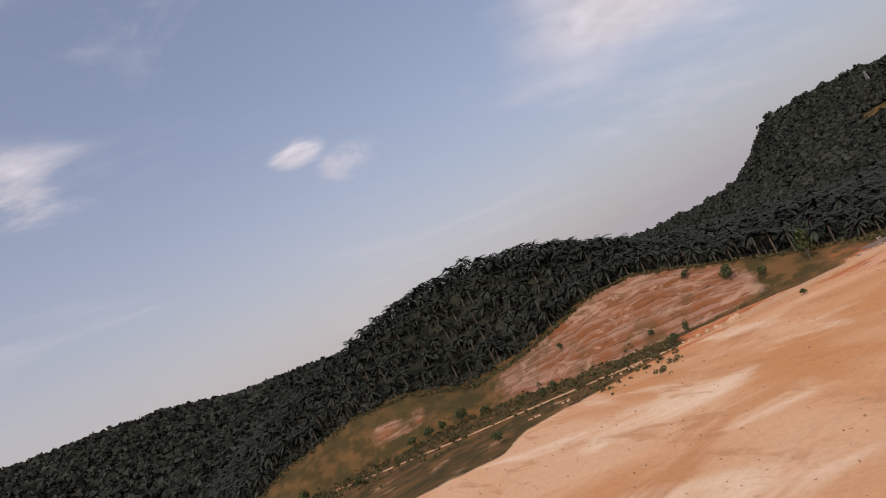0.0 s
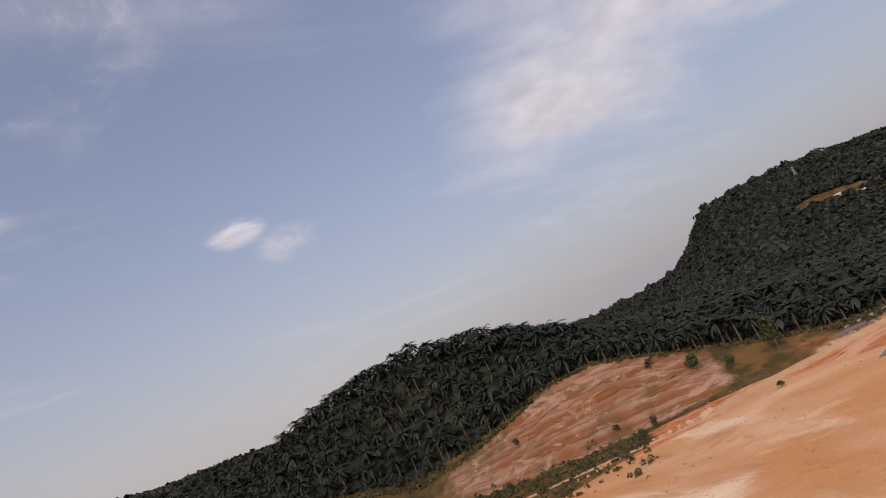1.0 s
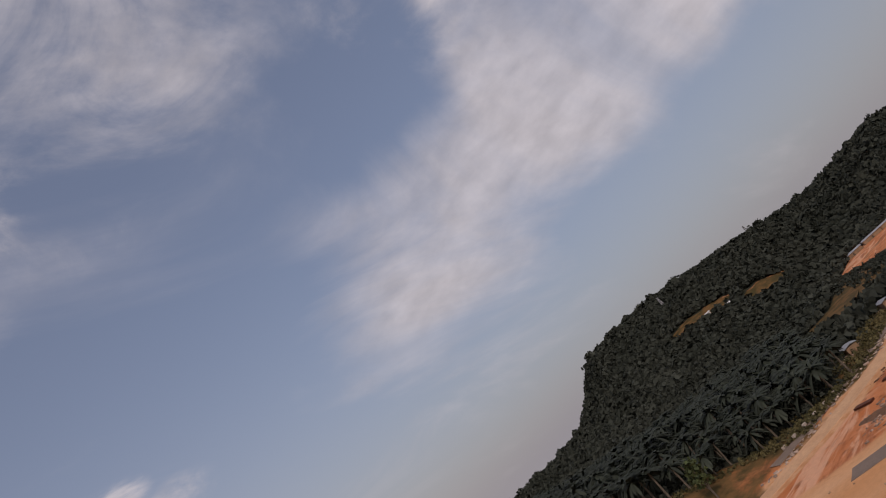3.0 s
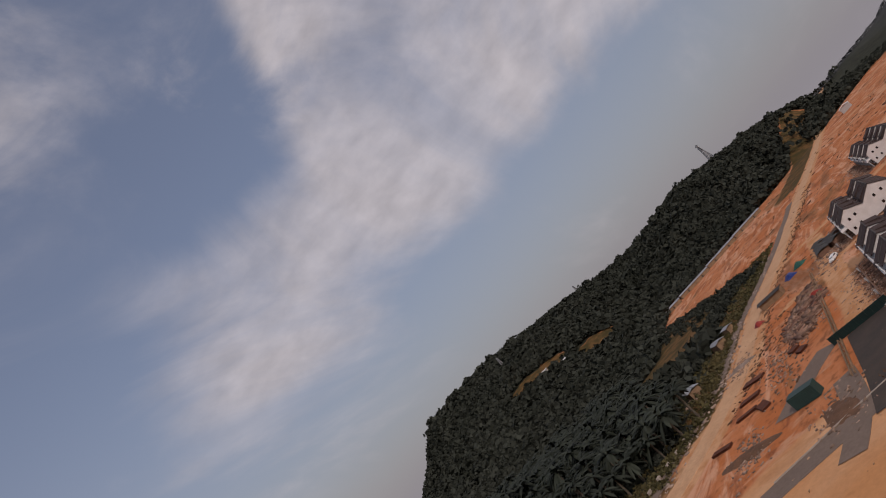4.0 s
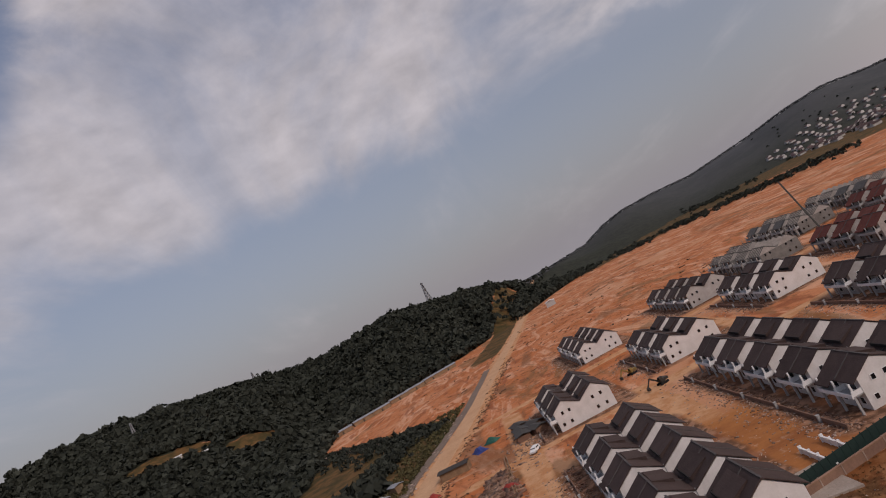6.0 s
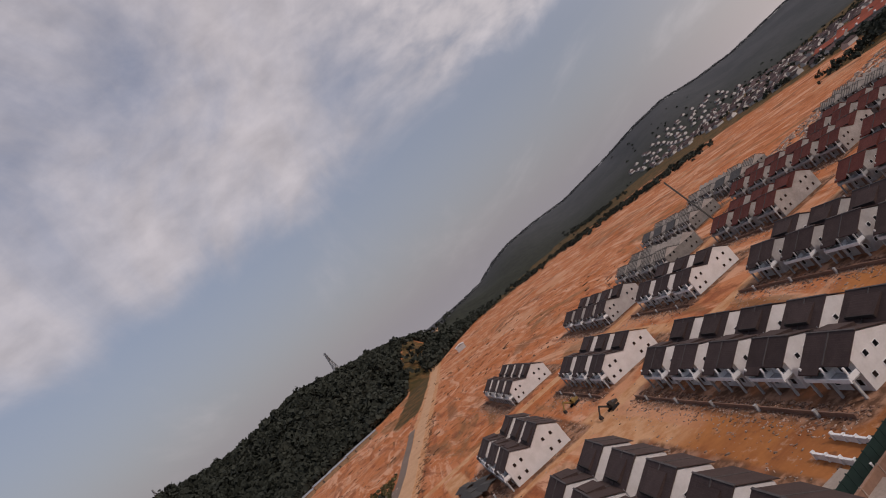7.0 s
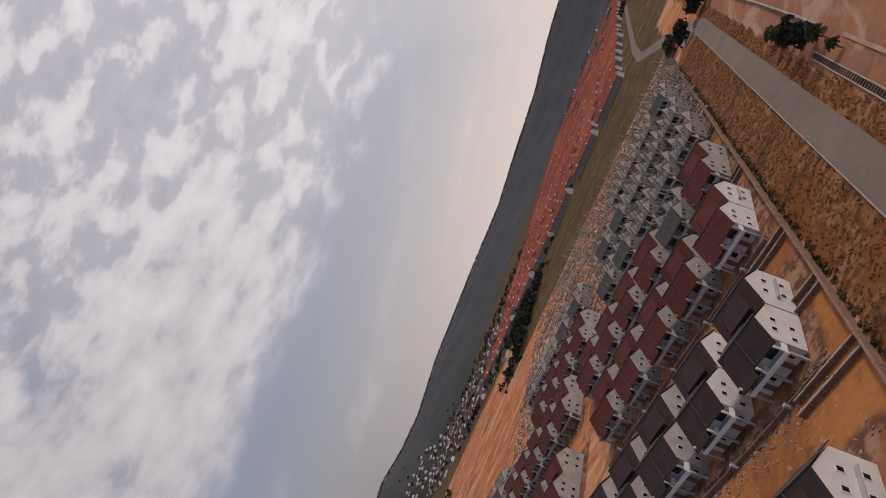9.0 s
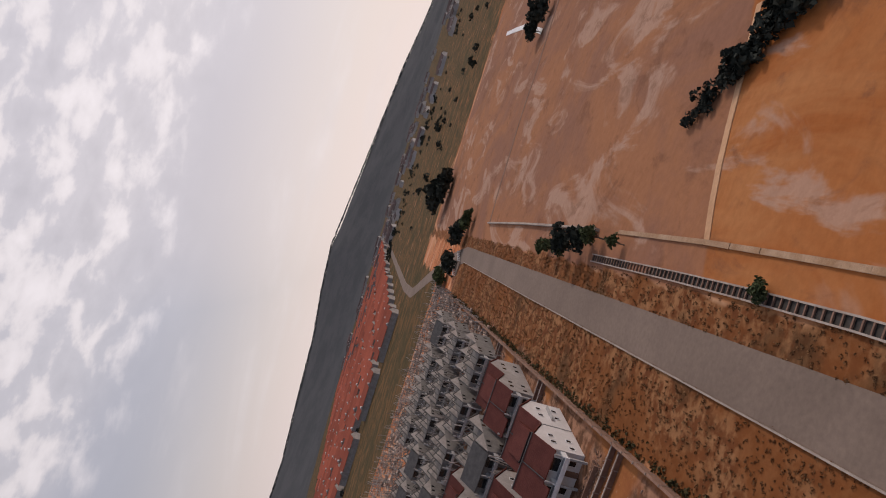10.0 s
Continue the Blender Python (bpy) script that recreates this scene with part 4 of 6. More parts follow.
def build_palms():
    rng = random.Random(11)
    protos = []
    spots = []
    for k in range(5200):
        an, d = rng.uniform(25, 90), 24 + 170 * rng.random()
        foot = np.interp(an, NEAR_AZ, NEAR_FOOT)
        extra = 3 + (6 if an > 60 else 0)
        r = foot + d + extra
        x, y = C0[0] + r * math.cos(radians(an)), C0[1] + r * math.sin(radians(an))
        if y < float(track_y(x)) + 10:
            continue
        if all((x - p[0]) ** 2 + (y - p[1]) ** 2 > 5.6 ** 2 for p in spots):
            spots.append((x, y, d))
    spots.sort(key=lambda s: s[2])
    near, rest = spots[:260], spots[260:]
    for v in range(3):
        tr = random.Random(v)
        ht = (6.0, 7.2, 8.4)[v]
        vs, fs = palm_crown(tr)
        protos.append((ht, mesh_from(palm_trunk(ht), "trunk", M_TRUNK), mesh_arrays("crown", vs + (0.3, 0, ht), fs, M_PALM), vs, fs))
    heads = []
    for k, (x, y, d) in enumerate(near):
        ht, tm, cm, _, _ = protos[k % 3]
        s = rng.uniform(0.85, 1.15)
        m = pose(x, y, land_at(x, y), rng.uniform(-4, 4), rng.uniform(-4, 4), rng.uniform(0, 360))
        if k < 3:
            t = thing("oil_palm", m, "dark green oil palm with arching fronds on the hillside", "palm tree", "palms of the plantation")
            part("trunk", tm, M_TRUNK, t)
            part("crown", cm, M_PALM, t)
            heads.append(t)
        else:
            t = copy_thing(heads[k % 3], m)
        t.scale = (s, s, s)
    V, F, n0 = [], [], 0
    for k, (x, y, d) in enumerate(rest):
        ht, _, _, vs, fs = protos[k % 3]
        a, s = rng.uniform(0, 6.28), rng.uniform(0.85, 1.2)
        c, sn = math.cos(a), math.sin(a)
        w = np.stack([vs[:, 0] * c - vs[:, 1] * sn, vs[:, 0] * sn + vs[:, 1] * c, vs[:, 2]], 1) * s
        V.append(w + (x, y, land_at(x, y) + ht * s))
        F.append(fs + n0)
        n0 += len(vs)
    ur = np.random.RandomState(6)
    an, d = ur.uniform(26, 89, 3800), 27 + 150 * ur.uniform(0, 1, 3800)
    r = np.interp(an, NEAR_AZ, NEAR_FOOT) + d + 4
    ux, uy = C0[0] + r * np.cos(np.radians(an)), C0[1] + r * np.sin(np.radians(an))
    ok = uy > track_y(ux) + 11
    ux, uy = ux[ok], uy[ok]
    ra = ur.uniform(1.2, 2.6, len(ux))
    tagged(new("undergrowth", leaf_cloud("undergrowth", np.stack([ux, uy, land(ux, uy) + ra * 0.6], 1), ra, 14, 0.42, M_LEAF, 7)), "dark green undergrowth beneath the palms", "undergrowth", kind="stuff")
    if V:
        tagged(new("palm_canopy", mesh_arrays("palm_canopy", np.concatenate(V), np.concatenate(F), M_PALM)), "dense dark green oil palm canopy on the hill", "palm forest", kind="stuff")


build_palms()


def build_woods():
    rng = np.random.RandomState(3)

    def scatter(n, r0, r1, a0, a1, power=1.0):
        az = rng.uniform(a0, a1, n)
        r = r0 + (r1 - r0) * rng.uniform(0, 1, n) ** power
        return r, az, r * np.cos(np.radians(az)), r * np.sin(np.radians(az))

    # hillside of mixed forest to the north-east
    r, az, x, y = scatter(36000, 180, 1050, -12, 60, 0.6)
    rb = np.interp(az, RIDGE_AZ, RIDGE_B)
    keep = zones(x, y)["wood"] > 0.5
    dx, dy = x - C0[0], y - C0[1]
    an, rn = np.degrees(np.arctan2(dy, dx)), np.hypot(dx, dy)
    keep &= ~((rn < np.interp(an, NEAR_AZ, NEAR_FOOT) + 200) & (an > 27))
    keep &= clearing(x, y) < 0.3
    x, y = x[keep], y[keep]
    rad = rng.uniform(2.4, 4.6, len(x)) * np.where(np.hypot(x, y) > 500, 1.35, 1.0)
    z = land(x, y) + rad * 0.7
    ta = rng.uniform(-8, 56, 420)
    tr = np.interp(ta, RIDGE_AZ, RIDGE_R) * rng.uniform(0.80, 1.0, 420)
    tx, ty, tall = tr * np.cos(np.radians(ta)), tr * np.sin(np.radians(ta)), rng.uniform(3.0, 6.5, 420)
    x, y, z, rad = np.r_[x, tx], np.r_[y, ty], np.r_[z, land(tx, ty) + tall * 1.5], np.r_[rad, tall]
    tagged(new("forest", leaf_cloud("forest", np.stack([x, y, z], 1), rad, 18, 0.40, M_LEAF, 1)), "dark green mixed forest on the hillside", "forest", kind="stuff")
    # hills to the north-west behind the palms
    r, az, x, y = scatter(9000, 400, 900, 58, 118, 0.7)
    keep = zones(x, y)["wood"] > 0.5
    dx, dy = x - C0[0], y - C0[1]
    an, rn = np.degrees(np.arctan2(dy, dx)), np.hypot(dx, dy)
    keep &= ~((rn < np.interp(an, NEAR_AZ, NEAR_FOOT) + 200) & (an < 90))
    x, y = x[keep], y[keep]
    rad = rng.uniform(4, 7, len(x))
    tagged(new("forest", leaf_cloud("forest_north", np.stack([x, y, land(x, y) + rad * 0.6], 1), rad, 14, 0.44, M_LEAF, 2)), "dark green forested hill behind the palms", "forest", kind="stuff")
    # far ranges, the air's haze painted into their leaf colour
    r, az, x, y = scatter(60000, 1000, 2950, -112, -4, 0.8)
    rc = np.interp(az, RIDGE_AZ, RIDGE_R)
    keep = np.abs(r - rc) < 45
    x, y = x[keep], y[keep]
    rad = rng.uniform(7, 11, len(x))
    tagged(new("forest", leaf_cloud("forest_far", np.stack([x, y, land(x, y) + rad * 0.3], 1), rad, 8, 0.22, M_LEAF_HAZE, 4, 0.28, 0.10)), "grey-green forest on the distant hills, haze in its colour", "forest", kind="stuff")


build_woods()


# ---- small builders ----
M_WALLTOP = material("pale_cement_coping", (0.40, 0.34, 0.29), 0.95, (0.30, 0.24, 0.20), 0.3, 3.0)
M_WALLSIDE = material("stained_brick_wall", (0.25, 0.145, 0.10), 0.95, (0.18, 0.105, 0.075), 0.25, 3.0)
M_SPOIL = material("brown_spoil", (0.17, 0.088, 0.05), 0.95, (0.11, 0.06, 0.036), 0.35, 3.0, bump=0.2)
M_SCRUB = material("brown_scrub_leaves", (0.095, 0.076, 0.030), 0.85, (0.055, 0.052, 0.020), 0.05, 1.0, island=0.4)
M_COPING = material("brown_stained_coping", (0.31, 0.185, 0.13), 0.95, (0.22, 0.125, 0.085), 0.3, 3.0)
M_WRECK = material("dark_red_scrap_timber", (0.15, 0.068, 0.045), 0.9, (0.30, 0.19, 0.13), 0.12, 3.0, island=0.5)
M_TEAL = material("green_hoarding_sheet", (0.012, 0.030, 0.026), 0.7, (0.009, 0.022, 0.02), 0.4)
M_CONTAINER = material("green_container_paint", (0.025, 0.060, 0.055), 0.55, (0.020, 0.045, 0.042), 0.5)
M_BLUE = material("blue_tarpaulin", (0.03, 0.05, 0.22), 0.5, (0.02, 0.035, 0.15), 0.8)
M_GREEN = material("green_netting", (0.03, 0.12, 0.09), 0.8, (0.02, 0.08, 0.06), 0.8)
M_REDPAINT = material("red_paint", (0.32, 0.035, 0.025), 0.5, (0.24, 0.03, 0.02), 0.8)
M_CARWHITE = material("white_car_paint", (0.78, 0.78, 0.78), 0.3, (0.72, 0.72, 0.72), 0.5, spec=0.5)
M_TYRE = material("black_rubber", (0.02, 0.02, 0.02), 0.9)
M_YELLOW = material("dusty_yellow_paint", (0.30, 0.19, 0.05), 0.7, (0.20, 0.13, 0.05), 0.7)
M_DARKMETAL = material("dark_oily_steel", (0.035, 0.032, 0.03), 0.6, (0.05, 0.04, 0.03), 0.8)
M_RUBBLE = material("broken_brick_and_concrete", (0.34, 0.24, 0.18), 0.95, (0.20, 0.12, 0.085), 0.4, 4.0, island=0.55)
M_PALE = material("pale_rubbish", (0.42, 0.325, 0.265), 0.9, (0.26, 0.185, 0.145), 0.6, 4.0, island=0.55)
M_ROCK = material("pale_orange_rock", (0.46, 0.31, 0.20), 0.95, (0.34, 0.20, 0.11), 0.3, 3.0, bump=0.1, island=0.25)
M_SHEET = material("grey_roof_sheeting", (0.33, 0.34, 0.36), 0.55, (0.25, 0.25, 0.27), 0.4, metal=0.2)
M_WHITEROOF = material("white_roof_sheeting", (0.80, 0.80, 0.80), 0.5, (0.72, 0.72, 0.72), 0.3)
M_TERRA = material("terracotta_roof_tiles", (0.44, 0.105, 0.055), 0.85, (0.34, 0.085, 0.05), 0.05, 1.0, random_value=0.25)
M_PLUM = material("faded_brown_roof_tiles", (0.085, 0.052, 0.05), 0.85, (0.065, 0.042, 0.04), 0.05, 1.0, random_value=0.3)
M_FARWALL = material("far_white_walls", (0.54, 0.51, 0.49), 0.9, (0.44, 0.41, 0.39), 0.05, random_value=0.2)
M_TIMBER = material("weathered_formwork_timber", (0.30, 0.19, 0.11), 0.9, (0.20, 0.125, 0.075), 0.6)


def rock_mesh(rng, size):
    bm = bmesh.new()
    bmesh.ops.create_icosphere(bm, subdivisions=2, radius=size)
    k = [rng.uniform(0.6, 1.2) for _ in range(3)]
    for v in bm.verts:
        n = noise.noise(v.co / size * 1.4 + Vector((rng.random(), 0, 0)) + Vector((size * 7, 3, 1)))
        v.co = Vector((v.co.x * k[0], v.co.y * k[1], v.co.z * k[2] * 0.7)) * (1 + 0.45 * n)
    return bm


def scraps(name, spots, size, mat, label, seed, long=2.5):
    """Loose pieces of rubble and planks lying on the ground, joined: too many to count."""
    rng = np.random.RandomState(seed)
    n = len(spots)
    x, y = np.array(spots).T
    s = size * rng.uniform(0.35, 1.4, n)
    dims = np.stack([s * rng.uniform(0.6, long, n), s * rng.uniform(0.3, 1.0, n), s * rng.uniform(0.15, 0.6, n)], 1)
    cube = np.array([(a, b, c) for c in (-0.2, 1) for a, b in ((-0.5, -0.5), (0.5, -0.5), (0.5, 0.5), (-0.5, 0.5))])
    p = cube[None] * dims[:, None] + rng.uniform(-0.12, 0.12, (n, 8, 3)) * s[:, None, None]
    tilt = rng.uniform(-0.35, 0.35, n)
    p[:, :, 2] += p[:, :, 0] * tilt[:, None] * 0.5
    a = rng.uniform(0, 6.28, n)
    c, sn = np.cos(a)[:, None], np.sin(a)[:, None]
    q = np.stack([p[:, :, 0] * c - p[:, :, 1] * sn + x[:, None], p[:, :, 0] * sn + p[:, :, 1] * c + y[:, None], p[:, :, 2] + land(x, y)[:, None]], 2)
    f = np.array([(3, 2, 1, 0), (4, 5, 6, 7), (0, 1, 5, 4), (1, 2, 6, 5), (2, 3, 7, 6), (3, 0, 4, 7)])
    faces = (f[None] + (np.arange(n) * 8)[:, None, None]).reshape(-1, 4)
    return tagged(new(name, mesh_arrays(name, q.reshape(-1, 3), faces, mat)), label, "rubble", kind="stuff")


def heap(name, x, y, sx, sy, h, mat, label, category, turn=0):
    """A mound of earth or spoil with an uneven top."""
    bm = bmesh.new()
    nr, na = 7, 22
    rows = []
    for i in range(nr + 1):
        u = i / nr
        row = []
        for j in range(na):
            a = 6.2832 * j / na
            w = 1 + 0.22 * noise.noise(Vector((math.cos(a) * 1.5 + x, math.sin(a) * 1.5 + y, 0.3)))
            px, py = u * w * sx * math.cos(a), u * w * sy * math.sin(a)
            z = h * (1 - u ** 1.5) * (1 + 0.5 * noise.noise(Vector((px * 0.5 + x, py * 0.5, y)))) - 0.15
            row.append(bm.verts.new((px, py, z)))
        rows.append(row)
    for a, b in zip(rows, rows[1:]):
        for j in range(na):
            k = (j + 1) % na
            bm.faces.new((a[j], b[j], b[k], a[k]))
    bmesh.ops.remove_doubles(bm, verts=bm.verts, dist=0.001)
    ob = part(name, bm, mat)
    ob.matrix_basis = pose(x, y, land_at(x, y), 0, 0, turn)
    for p in ob.data.polygons:
        p.use_smooth = True
    return tagged(ob, label, category)


def bush(x, y, height, width, seed, label="dark green roadside bush", name="bush", mat=None, per=260, group=""):
    """A shrub or tree: stems and a crown of many leaf tufts in several lobes."""
    rng = random.Random(seed)
    z = land_at(x, y)
    t = thing(name, pose(x, y, z), label, "tree" if height > 4 else "bush", group)
    bm = bmesh.new()
    r0 = 0.05 * height * 0.5 + 0.04
    for k in range(5):
        a, lean = k * 1.256 + rng.uniform(-0.4, 0.4), (0.0 if k == 0 else rng.uniform(0.25, 0.6))
        top = Vector((math.cos(a) * lean * width * 0.5, math.sin(a) * lean * width * 0.5, height * (0.7 if k == 0 else rng.uniform(0.45, 0.65))))
        foot = Vector((0, 0, -0.2 if k == 0 else height * 0.18))
        ra, rb = (r0, r0 * 0.3) if k == 0 else (r0 * 0.55, r0 * 0.15)
        lo = [bm.verts.new(foot + Vector((ra * math.cos(b), ra * math.sin(b), 0))) for b in np.linspace(0, 6.283, 7)[:-1]]
        hi = [bm.verts.new(top + Vector((rb * math.cos(b), rb * math.sin(b), 0))) for b in np.linspace(0, 6.283, 7)[:-1]]
        for i in range(6):
            bm.faces.new((lo[i], lo[(i + 1) % 6], hi[(i + 1) % 6], hi[i]))
    part("trunk", bm, M_TRUNK, t)
    lobes = [(0, 0, height * 0.68, width * 0.33)]
    for k in range(6):
        a, d = rng.uniform(0, 6.28), rng.uniform(0.15, 0.34) * width
        lobes.append((math.cos(a) * d, math.sin(a) * d, height * rng.uniform(0.35, 0.78), width * rng.uniform(0.16, 0.28)))
    c = np.array([l[:3] for l in lobes])
    me = leaf_cloud("crown", c, np.array([l[3] for l in lobes]), per // 7 * 2, 0.22, mat or M_BUSH, seed, height / width * 1.1 if height > width else 0.9)
    part("crown", me, None, t)
    return t


# ---- the estate's walls and roads ----
def wall_run(name, pts, height, thick, panel, mat, cap, label, post=0.0, post_h=0.0, group="", post_mat=None):
    """A wall along a line: panels with a coping, and posts between them."""
    h = thing(name, pose(*pts[0], 0), label, "wall", group)
    o = Vector((*pts[0], 0))
    seg = [(Vector((*a, 0)), Vector((*b, 0))) for a, b in zip(pts, pts[1:])]
    for a, b in seg:
        n = max(1, int(round((b - a).length / panel)))
        step = (b - a) / n
        ang = math.degrees(math.atan2(step.y, step.x))
        ln = step.length
        pm = mesh_from(boxes((0.0, ln - 0.012, -thick / 2, thick / 2, -0.5, height)), "panel", mat)
        cm = mesh_from(boxes((0.0, ln - 0.012, -thick / 2 - 0.06, thick / 2 + 0.06, height + 0.003, height + 0.12)), "coping", cap)
        qm = mesh_from(boxes((-post / 2, post / 2, -post / 2 - 0.1, post / 2 + 0.1, -0.4, post_h)), "post", post_mat or cap) if post else None
        for k in range(n):
            p = a + step * k - o
            z = land_at(p.x + o.x, p.y + o.y)
            for nm, me in (("panel", pm),) + ((("coping", cm), ("post", qm)) if post else ()):
                ob = part(nm, me, None, h)
                ob.matrix_basis = pose(p.x, p.y, z, 0, 0, ang)
    return h


def build_walls():
    line = [(WALL_LINE(y), y) for y in (-16, -100, -200, -296)]
    wall_run("boundary_wall", line, 1.3, 0.25, 3.6, M_WALLSIDE, M_COPING, "long stained brick boundary wall with pale posts", 0.16, 1.5, "", M_PALE)
    for k, y in enumerate((-73.5, -90.5, -109, -147, -187)):
        x = WALL_LINE(y) + 0.6
        for dy in (0.0, -2.6):
            wall_run("plot_wall", [(x + 0.1 * dy, y + dy), (x + 13, y + dy)], 0.7, 0.18, 2.6, M_WALLSIDE, M_WALLTOP, "low brick plot wall with pale posts", 0.14, 0.9, "plot walls", M_PALE)
    # white walls round the end plots
    wall_run("plot_wall", [(103, -1.5), (86.5, -1.5), (80.5, -9), (83, -16.5)], 1.3, 0.25, 3.0, M_TRIM, M_TRIM, "white rendered garden wall with square posts", 0.4, 1.8, "garden walls")
    wall_run("plot_wall", [(104, -30.5), (94.5, -30.5)], 0.8, 0.2, 2.4, M_TRIM, M_TRIM, "white rendered garden wall with square posts", 0.3, 1.15, "garden walls")
    wall_run("plot_wall", [(104, -34), (95.5, -34)], 0.8, 0.2, 2.4, M_TRIM, M_TRIM, "white rendered garden wall with square posts", 0.3, 1.15, "garden walls")
    # low unfinished garden walls in front of the houses
    fences = [(y0, x0, n) for y0, x0, n, st in ROWS_OF_HOUSES if (y0 > -120 and x0 < 240)]
    for y0, x0, n in fences:
        for k in range(n):
            x = x0 + PITCH * k
            wall_run("garden_wall", [(x - 1.4, y0 + 3.6), (x + 12.6, y0 + 3.6)], 0.75, 0.2, 3.5, M_WALLSIDE, M_WALLSIDE, "low unfinished brick garden wall", 0.0, 0.0, "garden walls of the rows")
            g = thing("gate_pier", pose(x + 5.6, y0 + 3.9, land_at(x + 5.6, y0 + 3.9)), "pale concrete square gate pier with a flat cap", "pier", "gate piers")
            part("shaft", boxes((-0.2, 0.2, -0.2, 0.2, -0.3, 1.15)), M_SLAB, g)
            part("cap", boxes((-0.26, 0.26, -0.26, 0.26, 1.153, 1.25)), M_SLAB, g)


build_walls()


def slab(name, pts, lift, mat, label, category="pavement", thick=0.3):
    """A flat paved patch with the given corners."""
    bm = bmesh.new()
    top = [bm.verts.new((x, y, land_at(x, y) + lift)) for x, y in pts]
    bot = [bm.verts.new((x, y, land_at(x, y) + lift - thick)) for x, y in pts]
    bm.faces.new(top)
    bm.faces.new(bot[::-1])
    for i in range(len(pts)):
        j = (i + 1) % len(pts)
        bm.faces.new((bot[i], bot[j], top[j], top[i]))
    bmesh.ops.recalc_face_normals(bm, faces=bm.faces)
    return tagged(part(name, bm, mat), label, category, kind="structure")


road("road", [(68, 6), (80, 5), (109, 5)], 9.0, M_ASPHALT, "dark asphalt entrance road behind the hoarding", 0.16)
road("road", [(62, 16), (74, 12), (92, 13)], 5.0, M_ROAD, "grey concrete lane beside the yard", 0.12)
road("road", [(95, 26), (108, 20), (114, 14)], 7.0, M_ROAD, "grey gravel patch in the yard", 0.10)
road("road", [(103, 71), (120, 62), (161, 49), (205, 45), (250, 34), (313, 21), (420, 6)], 4.2, M_ROAD, "grey concrete lane along the wood", 0.22)
road("road", [(296, 24), (328, 57), (403, 110), (470, 150)], 5.5, M_ROAD, "grey gravel path across the field", 0.14)
road("road", [(120.5, -291), (130, -324), (158, -395), (188, -466), (204, -540), (280, -1045), (430, -1900)], 7.0, M_ROAD, "grey concrete road towards the far town", 0.14)
slab("pavement", [(99, -29.5), (88, -29.5), (90, -23), (99, -23)], 0.3, M_WALLTOP, "pale concrete apron at the end of the row")


def kerbs():
    for side, lift in ((1, 0.30),):
        pts = [(ROAD_MID(y) + side * 3.35, y) for y in (30, 0, -57, -140, -220, -290)]
        bm = ribbon(pts, 0.18, lift)
        tagged(part("kerb", bm, M_WALLTOP), "narrow pale kerb along the concrete road", "kerb", kind="structure")


kerbs()


def drain(name, pts, width, label):
    """An open concrete drain: two side walls and the struts across it."""
    h = thing(name, pose(*pts[0], 0), label, "drain")
    o = Vector((*pts[0], 0))
    for a, b in zip(pts, pts[1:]):
        a, b = Vector((*a, 0)), Vector((*b, 0))
        d = b - a
        ang = math.degrees(math.atan2(d.y, d.x))
        ln = d.length
        p = a - o
        z = land_at(a.x, a.y)
        for s in (-1, 1):
            ob = part("side_wall", boxes((0, ln, s * width / 2 - 0.1, s * width / 2 + 0.1, -0.6, 0.42)), M_WALLTOP, h)
            ob.matrix_basis = pose(p.x, p.y, z, 0, 0, ang)
        ob = part("bed", boxes((0, ln, -width / 2 + 0.1, width / 2 - 0.1, -0.5, 0.14)), M_DARKMETAL, h, "dark drain bed")
        ob.matrix_basis = pose(p.x, p.y, z, 0, 0, ang)
        n = int(ln / 1.15)
        me = mesh_from(boxes((-0.1, 0.1, -width / 2 + 0.1, width / 2 - 0.1, 0.2, 0.38)), "strut", M_WALLSIDE)
        for k in range(n):
            q = p + d * ((k + 0.5) / n)
            ob = part("strut", me, None, h)
            ob.matrix_basis = pose(q.x, q.y, z, 0, 0, ang)
    return h


drain("open_drain", [(88, -146), (82.9, -112), (80.8, -97), (78.6, -80), (76.5, -60), (74.5, -42)], 1.3, "open concrete drain with many cross struts")
wall_run("retaining_wall", [(101.5, -262), (93, -212), (86.5, -171), (83, -148)], 0.9, 0.5, 6.0, M_WALLTOP, M_TRIM, "pale low retaining wall at the platform's edge")
wall_run("retaining_wall", [(81.5, -138), (77.4, -109), (75.2, -91), (73.5, -76), (71, -50)], 0.3, 0.7, 6.0, M_ROCK, M_WALLTOP, "pale eroded earth bund along the platform")
road("road", [(77.4, -108.7), (68.3, -113), (57, -116.4), (46, -119)], 1.3, M_DIRTROAD, "narrow pale washed-out gully", 0.12)
road("road", [(101.5, -262), (73, -267), (44.5, -268.5), (20, -270)], 1.6, M_WALLSIDE, "dark shallow ditch across the platform", 0.1)
road("road", [(18, -392), (21, -345), (22, -330), (26, -305), (30, -283)], 2.2, M_TRIM, "white lined channel at the platform's corner", 0.2)


def bridge():
    b = thing("bridge", pose(127, -303, 0), "small concrete bridge with rails at the road's end", "bridge")
    part("deck", boxes((-3.6, 3.6, -5, 5, -0.3, 0.35)), M_ROAD, b)
    for x in (-3.5, 3.5):
        for k in range(6):
            part("rail_post", boxes((x - 0.12, x + 0.12, -4.9 + 1.9 * k, -4.65 + 1.9 * k, 0.353, 1.4)), M_TRIM, b)
        part("handrail", boxes((x - 0.1, x + 0.1, -5, 5, 1.403, 1.55)), M_TRIM, b)
    b.matrix_basis = pose(127, -303, land_at(127, -303), 0, 0, -12)


bridge()


